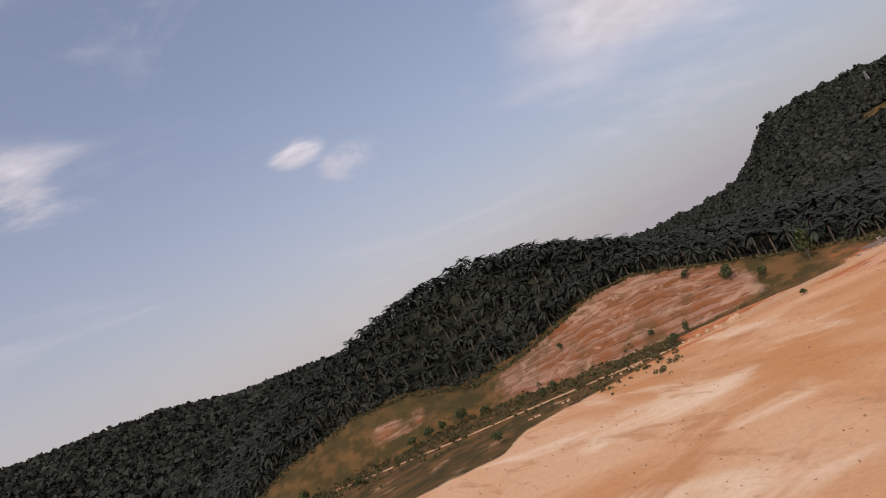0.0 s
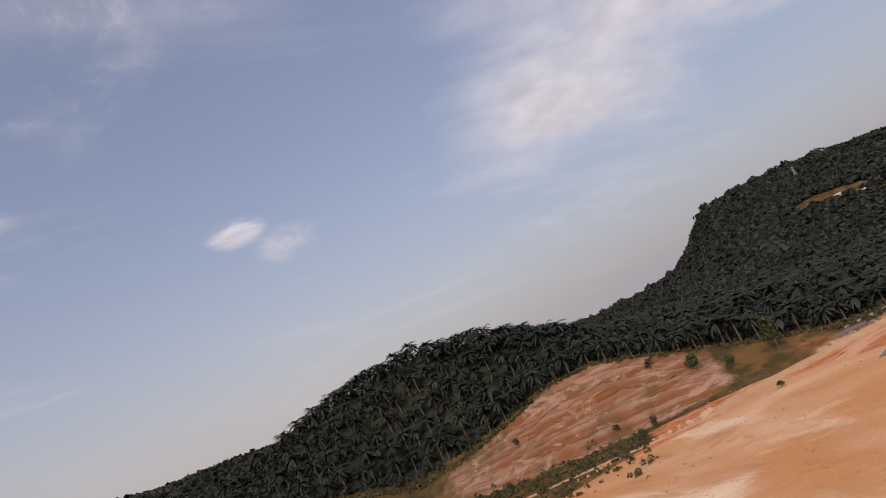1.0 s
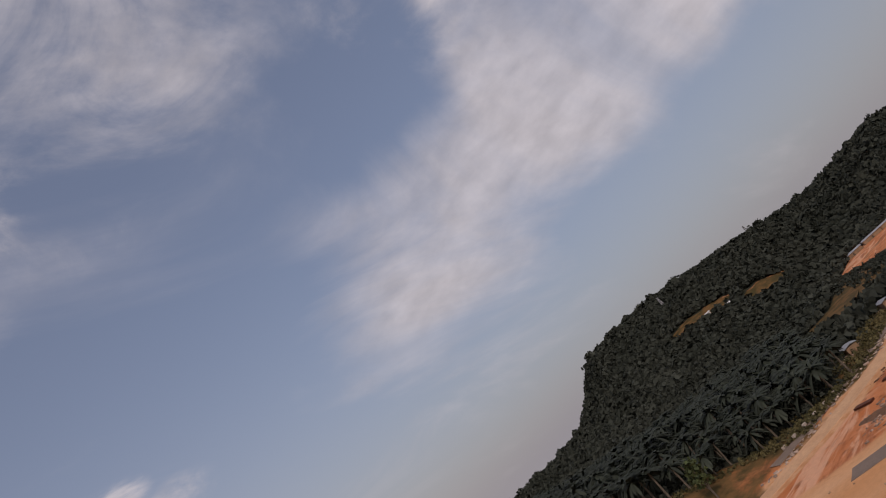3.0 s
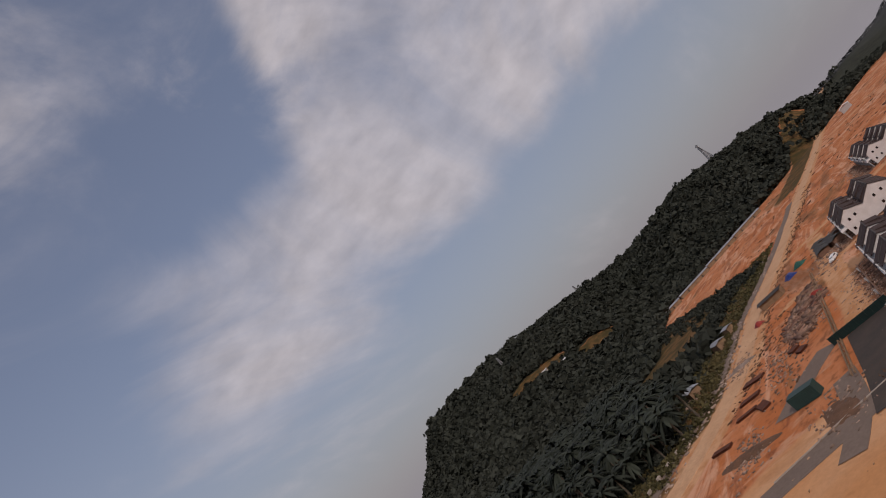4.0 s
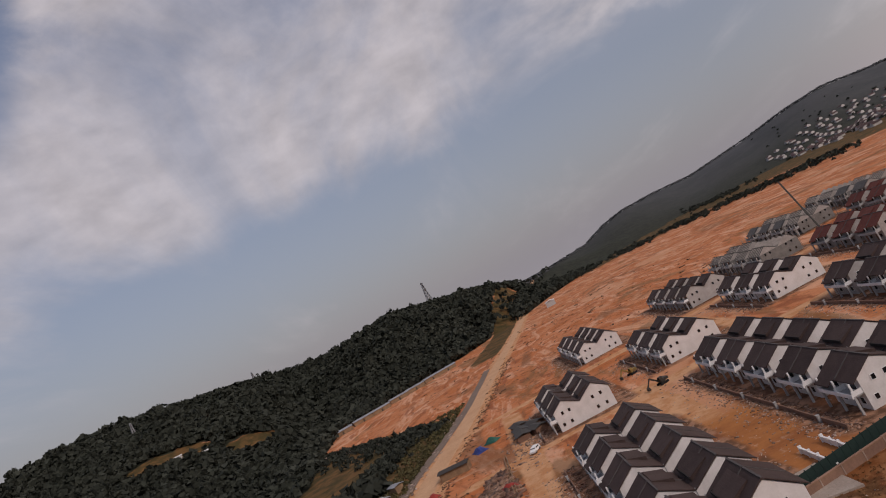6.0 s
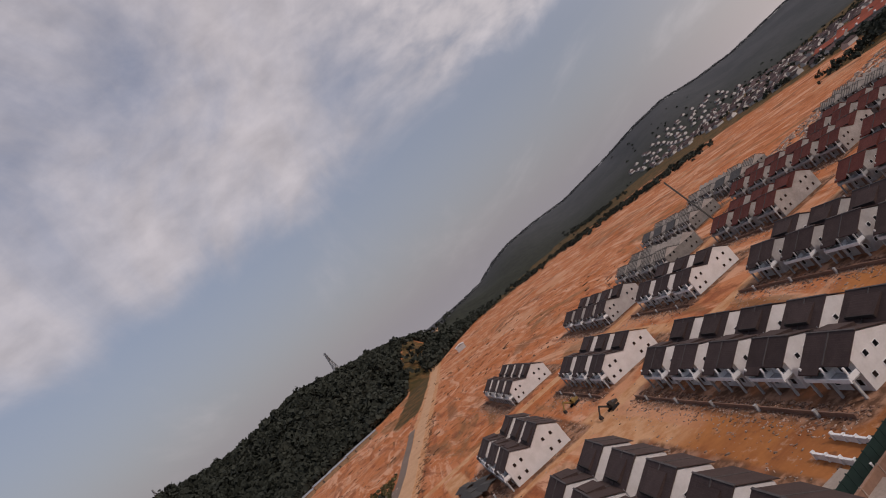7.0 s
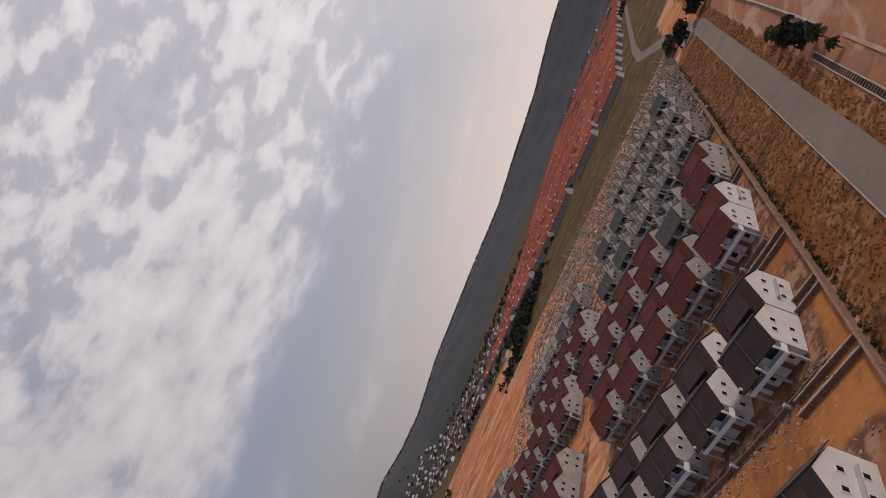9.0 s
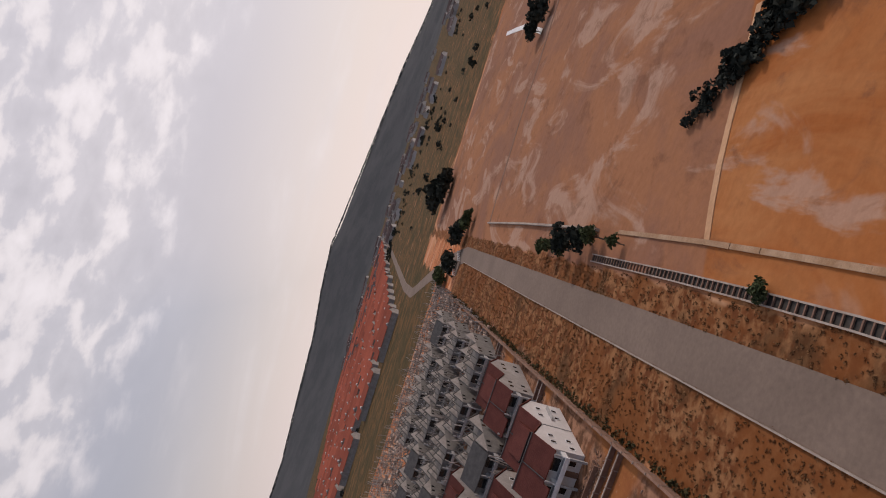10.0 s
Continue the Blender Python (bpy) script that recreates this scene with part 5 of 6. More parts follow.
# ---- the yard ----
def container(x, y, turn):
    c = thing("container", pose(x, y, land_at(x, y), 0, 0, turn), "dark green steel site container with ribbed sides", "container")
    part("body", boxes((-3, 3, -1.2, 1.2, 0.1, 2.55)), M_CONTAINER, c)
    for s in (-1, 1):
        me = mesh_from(boxes((-0.12, 0.12, 1.203, 1.25, 0.2, 2.45)), "rib", M_CONTAINER)
        for k in range(14):
            ob = part("rib", me, None, c)
            ob.matrix_basis = pose(-2.8 + 0.43 * k, 0, 0) @ (Matrix.Rotation(math.pi, 4, "Z") if s < 0 else Matrix())
    part("roof", boxes((-3.05, 3.05, -1.25, 1.25, 2.553, 2.66)), M_CONTAINER, c)
    part("door", boxes((3.003, 3.06, -1.1, 1.1, 0.2, 2.45)), M_CONTAINER, c)


def sheet_stack(x, y, w, d, turn, mat, label, h=0.5):
    s = thing("steel_sheets", pose(x, y, land_at(x, y) + 0.05, 0, 0, turn), label, "building material", "steel sheets in the yard")
    n = 4
    for k in range(n):
        o = 0.12 * ((k * 7) % 3 - 1)
        part("sheet", boxes((-w / 2 + o, w / 2 + o, -d / 2 - o, d / 2 - o, k * h / n, (k + 0.8) * h / n)), mat, s)


def car(x, y, turn):
    c = thing("car", pose(x, y, land_at(x, y) + 0.02, 0, 0, turn), "small white hatchback parked on the earth", "car")
    bm = bmesh.new()
    prism(bm, [(-2.0, 0.3), (2.0, 0.3), (2.05, 0.75), (1.2, 0.92), (0.5, 1.42), (-1.5, 1.45), (-2.0, 0.95)][::-1], -0.82, 0.82)
    bmesh.ops.recalc_face_normals(bm, faces=bm.faces)
    bmesh.ops.bevel(bm, geom=bm.edges[:], offset=0.06, segments=2, affect="EDGES")
    part("body", bm, M_CARWHITE, c)
    part("windscreen", boxes((-0.7, 0.7, 0.72, 0.95, 0.98, 1.28)), M_GLASS, c)
    part("rear_window", boxes((-0.68, 0.68, -1.86, -1.66, 1.0, 1.32)), M_GLASS, c)
    for s in (-1, 1):
        part("side_window", boxes((s * 0.80 - 0.03, s * 0.80 + 0.05 * s + 0.03, -1.3, 0.4, 0.98, 1.3)), M_GLASS, c)
        for yy in (-1.25, 1.25):
            bm = bmesh.new()
            bmesh.ops.create_cone(bm, cap_ends=True, segments=16, radius1=0.31, radius2=0.31, depth=0.2, matrix=Matrix.Translation((s * 0.78, yy, 0.31)) @ Matrix.Rotation(math.pi / 2, 4, "Y"))
            w = part("wheel", bm, M_TYRE, c)
            bm = bmesh.new()
            bmesh.ops.create_cone(bm, cap_ends=True, segments=12, radius1=0.19, radius2=0.16, depth=0.24, matrix=Matrix.Translation((s * 0.79, yy, 0.31)) @ Matrix.Rotation(math.pi / 2, 4, "Y"))
            part("rim", bm, M_STEEL, w)


def digger(x, y, turn, mat, label):
    d = thing("excavator", pose(x, y, land_at(x, y), 0, 0, turn), label, "excavator")
    for s in (-1, 1):
        bm = bmesh.new()
        box(bm, s * 1.2 - 0.3, s * 1.2 + 0.3, -1.9, 1.9, 0.0, 0.85)
        bmesh.ops.bevel(bm, geom=bm.edges[:], offset=0.18, segments=2, affect="EDGES")
        part("track", bm, M_TYRE, d)
    part("turntable", boxes((-0.8, 0.8, -0.8, 0.8, 0.6, 1.05)), M_DARKMETAL, d)
    bm = bmesh.new()
    box(bm, -1.35, 1.35, -2.2, 1.2, 1.053, 2.1)
    bmesh.ops.bevel(bm, geom=bm.edges[:], offset=0.12, segments=2, affect="EDGES")
    part("engine_housing", bm, mat, d)
    cab = part("cab", boxes((-1.3, -0.2, 0.1, 1.5, 2.1, 3.0)), mat, d)
    part("cab_window", boxes((-1.2, -0.3, 1.5, 1.54, 2.2, 2.85)), M_GLASS, cab)
    for (a, b, r) in (((0.3, 1.2, 1.6), (0.3, 4.2, 4.0), 0.28), ((0.3, 4.2, 4.0), (0.3, 6.2, 1.6), 0.2)):
        a, b = Vector(a), Vector(b)
        bm = bmesh.new()
        box(bm, -r, r, -r, r, 0, (b - a).length)
        ob = part("boom" if r > 0.25 else "stick", bm, mat, d)
        ob.matrix_basis = Matrix.Translation(a) @ (b - a).to_track_quat("Z", "Y").to_matrix().to_4x4()
    bm = bmesh.new()
    prism(bm, [(5.7, 0.4), (6.7, 0.5), (6.6, 1.5), (6.1, 1.8), (5.8, 1.2)], -0.3, 0.9)
    part("bucket", bm, M_DARKMETAL, d)
    d.scale = (0.72, 0.72, 0.72)


def shed(x, y, lx, ly, h, turn, roof, wall, label, name="shed", group="", rise=0.14):
    s = thing(name, pose(x, y, land_at(x, y), 0, 0, turn), label, "shed", group)
    part("wall", boxes((-lx / 2, lx / 2, -ly / 2, ly / 2, -1.0, h)), wall, s)
    bm = bmesh.new()
    e = 0.5
    prism(bm, [(-ly / 2 - e, h), (-ly / 2 - e, h + 0.1), (0, h + 0.1 + ly * rise), (ly / 2 + e, h + 0.1), (ly / 2 + e, h), (0, h + ly * rise)][::-1], -lx / 2 - e, lx / 2 + e)
    part("roof", bm, roof, s)
    part("door", boxes((-0.6, 0.6, -ly / 2 - 0.05, -ly / 2 - 0.004, 0.0, min(2.1, h - 0.2))), M_DARKMETAL, s)


def tarp(x, y, w, d, h, mat, turn, label):
    bm = bmesh.new()
    n = 8
    vs = {}
    for i in range(n + 1):
        for j in range(n + 1):
            u, v = i / n - 0.5, j / n - 0.5
            z = h * (1 - (2 * abs(u)) ** 2.2) * (1 - (2 * abs(v)) ** 2.2) * (1 + 0.5 * noise.noise(Vector((u * 4, v * 4, x)))) + 0.03
            vs[i, j] = bm.verts.new((u * w, v * d, z))
    for i in range(n):
        for j in range(n):
            bm.faces.new((vs[i, j], vs[i + 1, j], vs[i + 1, j + 1], vs[i, j + 1]))
    ext = bmesh.ops.extrude_face_region(bm, geom=bm.faces[:])
    for e in ext["geom"]:
        if isinstance(e, bmesh.types.BMVert):
            e.co.z -= 0.04 + e.co.z * 0.02
    bmesh.ops.recalc_face_normals(bm, faces=bm.faces)
    ob = part("tarpaulin", bm, mat)
    ob.matrix_basis = pose(x, y, land_at(x, y) + 0.05, 0, 0, turn)
    tagged(ob, label, "tarpaulin")


def hoarding(a, b, h):
    w = thing("hoarding", pose(*a, 0), "dark green sheet-metal hoarding across the road", "fence")
    a, b = Vector((*a, 0)), Vector((*b, 0))
    d = b - a
    n = int(d.length / 1.2)
    ang = math.degrees(math.atan2(d.y, d.x))
    me = mesh_from(boxes((0.02, d.length / n - 0.02, -0.04, 0.04, 0.1, h)), "sheet", M_TEAL)
    pm = mesh_from(boxes((-0.06, 0.06, -0.16, -0.04, -0.3, h + 0.1)), "post", M_TEAL)
    for k in range(n):
        p = d * (k / n)
        for nm, m in (("sheet", me), ("post", pm)):
            ob = part(nm, m, None, w)
            ob.matrix_basis = pose(p.x, p.y, land_at(a.x + p.x, a.y + p.y), 0, 0, ang)


def build_yard():
    rng = np.random.RandomState(21)
    container(94, 20.5, 70)
    hoarding((110.5, 12.5), (107, -1), 1.9)
    hoarding((100, -58), (92.5, -19), 2.2)
    for x, y, w, d, t in ((135, 35, 7, 2.4, 60), (124, 36, 6, 2.2, 75), (112.5, 32, 5.5, 2.4, 20), (116, 37, 6, 1.6, 80), (107, 44, 6, 1.8, 65), (131, 22, 3.0, 2.4, 30), (126.5, 20, 3.0, 2.4, 30)):
        sheet_stack(x, y, w, d, t, M_RUST, "stack of rusty brown steel sheets on the earth")
    tarp(213, 18, 6, 4, 1.4, M_BLUE, 20, "blue tarpaulin over stacked material")
    tarp(217.5, 13.5, 5, 4, 1.3, M_GREEN, 50, "green netting over stacked material")
    tarp(188, 33, 4, 3, 1.2, M_REDPAINT, 30, "red tarpaulin over stacked material")
    tarp(161, 12, 5, 2, 0.9, M_REDPAINT, 75, "red tarpaulin beside the rubble")
    car(179, 3, 60)
    digger(178.5, -34, 20, M_DARKMETAL, "dark excavator standing on bare earth")
    digger(207, -33.5, 30, M_YELLOW, "dusty yellow-brown excavator near the houses")
    shed(201, 26, 9, 4, 2.2, 78, M_DARKMETAL, M_TIMBER, "dark low timber store shed in the yard")
    shed(207, 51, 6, 4, 2.4, 35, M_SHEET, M_TIMBER, "grey tin-roofed site hut by the wood", group="site huts")
    shed(171, 59, 6, 4, 2.4, 30, M_SHEET, M_TIMBER, "grey tin-roofed site hut by the wood", group="site huts")
    shed(218, 47, 4, 3, 2.2, 40, M_SHEET, M_TIMBER, "grey tin-roofed site hut by the wood", group="site huts")
    for k in range(5):
        shed(199 + 7 * (k % 3), 2 - 4.5 * (k // 3) + 2, 5.5, 4, 1.6, 8 * k, M_DARKMETAL, M_BROWN, "low dark workers' shelter near the end house", group="workers' shelters")
    heap("earth_mound", 93, 36, 9, 3, 0.7, M_SPOIL, "low mound of grey rubble", "mound", 70)
    heap("earth_mound", 158, 40, 6, 2.2, 1.0, M_PALE, "heap of pale builders' rubbish beside the track", "mound", 80)
    heap("earth_mound", 78, 15, 7, 4, 0.6, M_SPOIL, "low heap of broken bricks", "mound", 20)
    beam = thing("timber_formwork", pose(88, 11, land_at(88, 11)), "long line of timber drain formwork with posts", "formwork")
    for k in range(25):
        part("plank", boxes((k * 4.0, k * 4.0 + 3.85, -0.35, -0.15, -0.2, 0.55)), M_TIMBER, beam)
        part("plank", boxes((k * 4.0, k * 4.0 + 3.85, 0.35, 0.55, -0.2, 0.55)), M_TIMBER, beam)
        if k % 2 == 0:
            part("stake", boxes((k * 4.0 + 3.87, k * 4.0 + 3.97, -0.1, 0.1, -0.3, 1.0)), M_TIMBER, beam)
    box_ = thing("water_tank", pose(81, -0.5, land_at(81, -0.5), 0, 0, 25), "white rectangular tank lying on the grass", "tank")
    bm = boxes((-1.3, 1.3, -0.9, 0.9, 0.05, 0.7))
    bmesh.ops.bevel(bm, geom=bm.edges[:], offset=0.1, segments=2, affect="EDGES")
    part("body", bm, M_CARWHITE, box_)
    # loose rubble
    pts = []
    for cx, cy, sx, sy, n in ((146, 17, 14, 5, 500), (128, 27, 16, 6, 250), (93, 36, 9, 4, 250), (158, 40, 8, 3, 260), (80, 15, 9, 5, 250), (190, 5, 20, 6, 250), (210, 52, 12, 5, 120), (170, 60, 10, 4, 120)):
        pts += list(zip(rng.normal(cx, sx * 0.55, n), rng.normal(cy, sy * 0.55, n)))
    planks = [(x, y) for x, y in zip(rng.uniform(134, 176, 1100), rng.uniform(-1, 1, 1100))]
    planks = [(x, 16.5 - 0.13 * (x - 155) + v * (7 - abs(x - 153) * 0.22)) for x, v in planks]
    scraps("planks", planks, 0.75, M_WRECK, "tangle of old planks and formwork on the rubble", 7, 6.0)
    dark = [(x, y) for x, y in zip(rng.normal(150, 26, 220), rng.normal(26, 6, 220))]
    scraps("planks", dark, 0.35, M_SPOIL, "dark scraps of timber and steel about the yard", 8, 5.0)
    scraps("rubble", pts, 0.42, M_RUBBLE, "scattered broken brick and concrete on the earth", 1)
    pts = []
    for y0, x0, n, st in ROWS_OF_HOUSES:
        for k in range(n):
            x = x0 + PITCH * k
            m = 190 if y0 > -120 else 130
            pts += list(zip(rng.uniform(x - 2, x + 13, m), y0 + 2.5 + np.abs(rng.normal(0, 3.5, m))))
            pts += list(zip(rng.uniform(x - 2, x + 13, 40), y0 - 20 - np.abs(rng.normal(0, 2.0, 40))))
    scraps("rubble", pts, 0.20, M_PALE, "pale builders' rubbish strewn along the house rows", 2)
    py = rng.uniform(-350, -206, 4200)
    pts = list(zip(140 - 0.17 * (py + 290) + 190 * rng.uniform(0, 1, 4200) ** 1.3, py))
    scraps("building_debris", pts, 1.0, M_PALE, "dense scaffold poles and timber among the bare houses", 3, 6.0)
    pts = [(x + 6 * math.sin(y * 0.7), y + 4 * math.sin(x * 0.31)) for x, y in zip(rng.uniform(100, 420, 800), rng.uniform(-60, 4, 800))]
    scraps("clods", pts, 0.28, M_RUBBLE, "clods and stones lying on the orange earth", 4)
    pts = []
    for y0, x0, n, st in ROWS_OF_HOUSES:
        m = 150 * n
        pts += list(zip(rng.uniform(x0 - 3, x0 + PITCH * n, m), y0 + 1.2 + np.abs(rng.normal(0, 2.3, m))))
    scraps("rubble", pts, 0.28, M_WRECK, "brown timber offcuts and rubble in front of the houses", 11, 4.0)
    pts = list(zip(rng.uniform(300, 620, 450), rng.uniform(-150, 60, 450)))
    scraps("clods", pts, 0.7, M_SPOIL, "brown clods and ridges on the far worked ground", 9, 5.0)
    pts = [(x, float(track_y(x)) - 8 + 1.5 * rng.normal()) for x in rng.uniform(120, 420, 600)]
    scraps("rubble", pts, 0.5, M_SPOIL, "dark rubble along the edge of the track", 10)
    pts = [(x, float(track_y(x)) + 7 + 1.5 * rng.normal()) for x in rng.uniform(95, 300, 350)]
    scraps("rubble", pts, 0.6, M_PALE, "pale rubble along the edge of the track", 5)
    pts = [(x, y) for x, y in zip(rng.uniform(-100, 75, 500), rng.uniform(-40, 105, 500))]
    scraps("stones", pts, 0.35, M_ROCK, "small stones on the sand plain", 6, 1.6)


build_yard()


def scaffolding():
    """Thin poles and props standing and leaning all over the bare houses, joined: too many to count."""
    rng = np.random.RandomState(31)
    P = []
    for y0, x0, n, st in ROWS_OF_HOUSES:
        if st != "raw":
            continue
        for k in range(n):
            m = 26 if x0 < 240 else 10
            x = x0 + PITCH * k + rng.uniform(-2.5, 12.5, m)
            y = y0 + np.where(rng.uniform(0, 1, m) < 0.5, rng.uniform(0.4, 2.2, m), rng.uniform(-18.5, -15.6, m))
            P.append(np.stack([x, y], 1))
    m = 1500
    py = rng.uniform(-345, -212, m)
    P.append(np.stack([137 - 0.17 * (py + 290) + 150 * rng.uniform(0, 1, m) ** 1.4, py], 1))
    P = np.concatenate(P)
    n = len(P)
    h, lean, way = rng.uniform(2.0, 6.3, n), rng.uniform(-0.5, 0.5, (n, 2)), rng.uniform(0.05, 0.11, n)
    z = land(P[:, 0], P[:, 1])
    q = []
    for f in (0.0, 1.0):
        for a, c in ((-1, -1), (1, -1), (1, 1), (-1, 1)):
            q.append(np.stack([P[:, 0] + a * way + f * h * lean[:, 0] * 0.6, P[:, 1] + c * way + f * h * lean[:, 1] * 0.6, z - 0.1 + f * h], 1))
    q = np.stack(q, 1).reshape(-1, 3)
    f = np.array([(4, 5, 6, 7), (0, 1, 5, 4), (1, 2, 6, 5), (2, 3, 7, 6), (3, 0, 4, 7)])
    faces = (f[None] + (np.arange(n) * 8)[:, None, None]).reshape(-1, 4)
    tagged(new("scaffold_poles", mesh_arrays("scaffold_poles", q, faces, M_POLES)), "pale timber props leaning on the bare houses", "scaffolding", kind="stuff")


M_POLES = material("pale_timber_props", (0.30, 0.265, 0.24), 0.9, (0.19, 0.155, 0.13), 0.1, 2.0, island=0.5)
scaffolding()


# ---- north: hut, silver sheds, white shed, pylons ----
def pylon(x, y, top, label):
    z = land_at(x, y)
    h = top - z
    p = thing("pylon", pose(x, y, z, 0, 0, 25), label, "pylon", "power pylons")

    def bar(bm, a, b, r):
        a, b = Vector(a), Vector(b)
        m = Matrix.Translation(a) @ (b - a).to_track_quat("Z", "Y").to_matrix().to_4x4()
        vs = box(bm, -r, r, -r, r, 0, (b - a).length)
        for v in vs:
            v.co = m @ v.co

    w = lambda u: h * 0.10 * (1 - u) ** 1.2 + 0.5
    for sx, sy in ((-1, -1), (1, -1), (1, 1), (-1, 1)):
        bm = bmesh.new()
        for k in range(8):
            u, v = k / 8, (k + 1) / 8
            bar(bm, (sx * w(u), sy * w(u), u * h), (sx * w(v), sy * w(v), v * h), 0.28)
        part("leg", bm, M_STEEL, p)
    bm = bmesh.new()
    for k in range(8):
        u, v = k / 8, (k + 1) / 8
        c = [(-1, -1), (1, -1), (1, 1), (-1, 1)]
        for i in range(4):
            a, b = c[i], c[(i + 1) % 4]
            bar(bm, (a[0] * w(u), a[1] * w(u), u * h), (b[0] * w(v), b[1] * w(v), v * h), 0.16)
            bar(bm, (b[0] * w(u), b[1] * w(u), u * h), (a[0] * w(v), a[1] * w(v), v * h), 0.16)
    part("bracing", bm, M_STEEL, p)
    for f in (0.72, 0.84, 0.95):
        bm = bmesh.new()
        arm = h * 0.16
        for s in (-1, 1):
            bar(bm, (0, 0, f * h), (s * arm, 0, f * h), 0.22)
            bar(bm, (0, 0, f * h + h * 0.04), (s * arm, 0, f * h), 0.16)
        part("cross_arm", bm, M_STEEL, p)


def polar(az, r):
    return r * math.cos(radians(az)), r * math.sin(radians(az))


pylon(*polar(2.1, 850), 40 + 850 * math.tan(radians(3.7)), "steel lattice power pylon on the wooded ridge")
pylon(*polar(18.0, 853), 40 + 853 * math.tan(radians(3.4)) + 3, "steel lattice power pylon behind the forest ridge")
pylon(*polar(27.5, 740), 40 + 740 * math.tan(radians(4.3)), "steel lattice power pylon on the forest slope")
shed(700, -84, 14, 10, 5, -8, M_WHITEROOF, M_FARWALL, "pale site hut beside the haul track")
shed(540, 243, 17, 7, 4, 115, M_WHITEROOF, M_FARWALL, "long white-roofed shed in the forest clearing")
shed(549, 262, 6, 5, 3, 115, M_WHITEROOF, M_FARWALL, "long white-roofed shed in the forest clearing")
for k in range(7):
    x, y = 508 + 12 * k + 4 * (k % 2), 124 - 14.5 * k
    shed(x, y, 16, 7, 3, -72 + 4 * (k % 3), M_SHEET, M_TIMBER, "grey tin-roofed workshop at the foot of the forest", group="tin workshops")


def crane(x, y):
    c = thing("crane", pose(x, y, land_at(x, y)), "slender crane jib rising over the bare houses", "crane")
    part("base", boxes((-1.5, 1.5, -1.5, 1.5, 0, 2.2)), M_YELLOW, c)
    bm = boxes((-0.25, 0.25, -0.25, 0.25, 0, 30))
    ob = part("jib", bm, M_DARKMETAL, c)
    ob.matrix_basis = pose(0, 0, 2, 8, 38, 0)


crane(262, -135)

# ---- the sand plain's edge ----
for k, (x, y, hgt, wid) in enumerate(((80, 108, 7, 6), (84, 97, 5.5, 4.5), (49, 108, 5, 3.2), (41, 107, 3.5, 3.6), (45, 122, 3, 3), (12, 148, 3.6, 3.2), (98, 87, 13, 8), (4, 143, 3, 2.6),
                                      (-26, 196, 6, 6), (-20, 194, 5.5, 5), (-12, 190, 6.5, 6), (-34, 199, 5, 5), (-35, 112, 4.2, 3.6), (-66, 176, 4, 4), (-82, 210, 6, 6), (60, 66, 1.8, 2.6), (74, 122, 4, 4), (-5, 180, 4, 4), (30, 160, 3, 3))):
    bush(x, y, hgt, wid, 40 + k, "dark green shrub at the foot of the earth cut", group="shrubs by the cut")
rk = random.Random(8)
for k in range(34):
    u = rk.random()
    x, y = (40 + 14 * u + rk.uniform(-2, 2), 94 - 8 * u + rk.uniform(-2, 2)) if k < 12 else (-20 + 66 * u, 122 - 0.42 * (66 * u) + rk.uniform(-1.5, 1.5))
    size = rk.uniform(0.9, 1.9) if k < 12 else rk.uniform(0.4, 0.9)
    ob = part("boulder", rock_mesh(rk, size), M_ROCK)
    ob.matrix_basis = pose(x, y, land_at(x, y) + size * 0.1, 0, 0, rk.uniform(0, 360))
    tagged(ob, "pale orange boulder at the edge of the plain", "rock", "boulders along the plain")
for k in range(7):
    x, y = 112 + 4.6 * k, 70 - 2.2 * k
    b = thing("concrete_block", pose(x, y, land_at(x, y), 0, 0, -20 + 5 * (k % 3)), "pale square concrete block beside the haul track", "block", "concrete blocks")
    bm = boxes((-0.7, 0.7, -0.4, 0.4, -0.1, 0.8))
    bmesh.ops.bevel(bm, geom=bm.edges[:], offset=0.06, segments=1, affect="EDGES")
    part("block", bm, M_WALLTOP, b)

# ---- west of the road: trees ----
for k, (x, y, hgt, wid) in enumerate(((86, -149, 6, 6), (87.5, -155, 6.5, 6), (84, -144, 5, 4), (92.5, -175, 4, 4), (91, -168, 4.5, 4), (90, -161, 4, 3.5), (83, -134, 3.5, 3), (79.6, -93, 2.2, 3), (111, -430, 11, 26), (105, -420, 9, 16), (23, -281, 7, 12), (30, -285, 6, 9),
                                      (128, -308, 6, 12), (140, -326, 5, 12), (114, -308, 6, 14), (107, -297, 5, 10))):
    bush(x, y, hgt, wid, 80 + k, "dark green roadside tree with a dense crown", "tree", M_LEAF if hgt > 5 else M_BUSH, 420, "trees by the road")


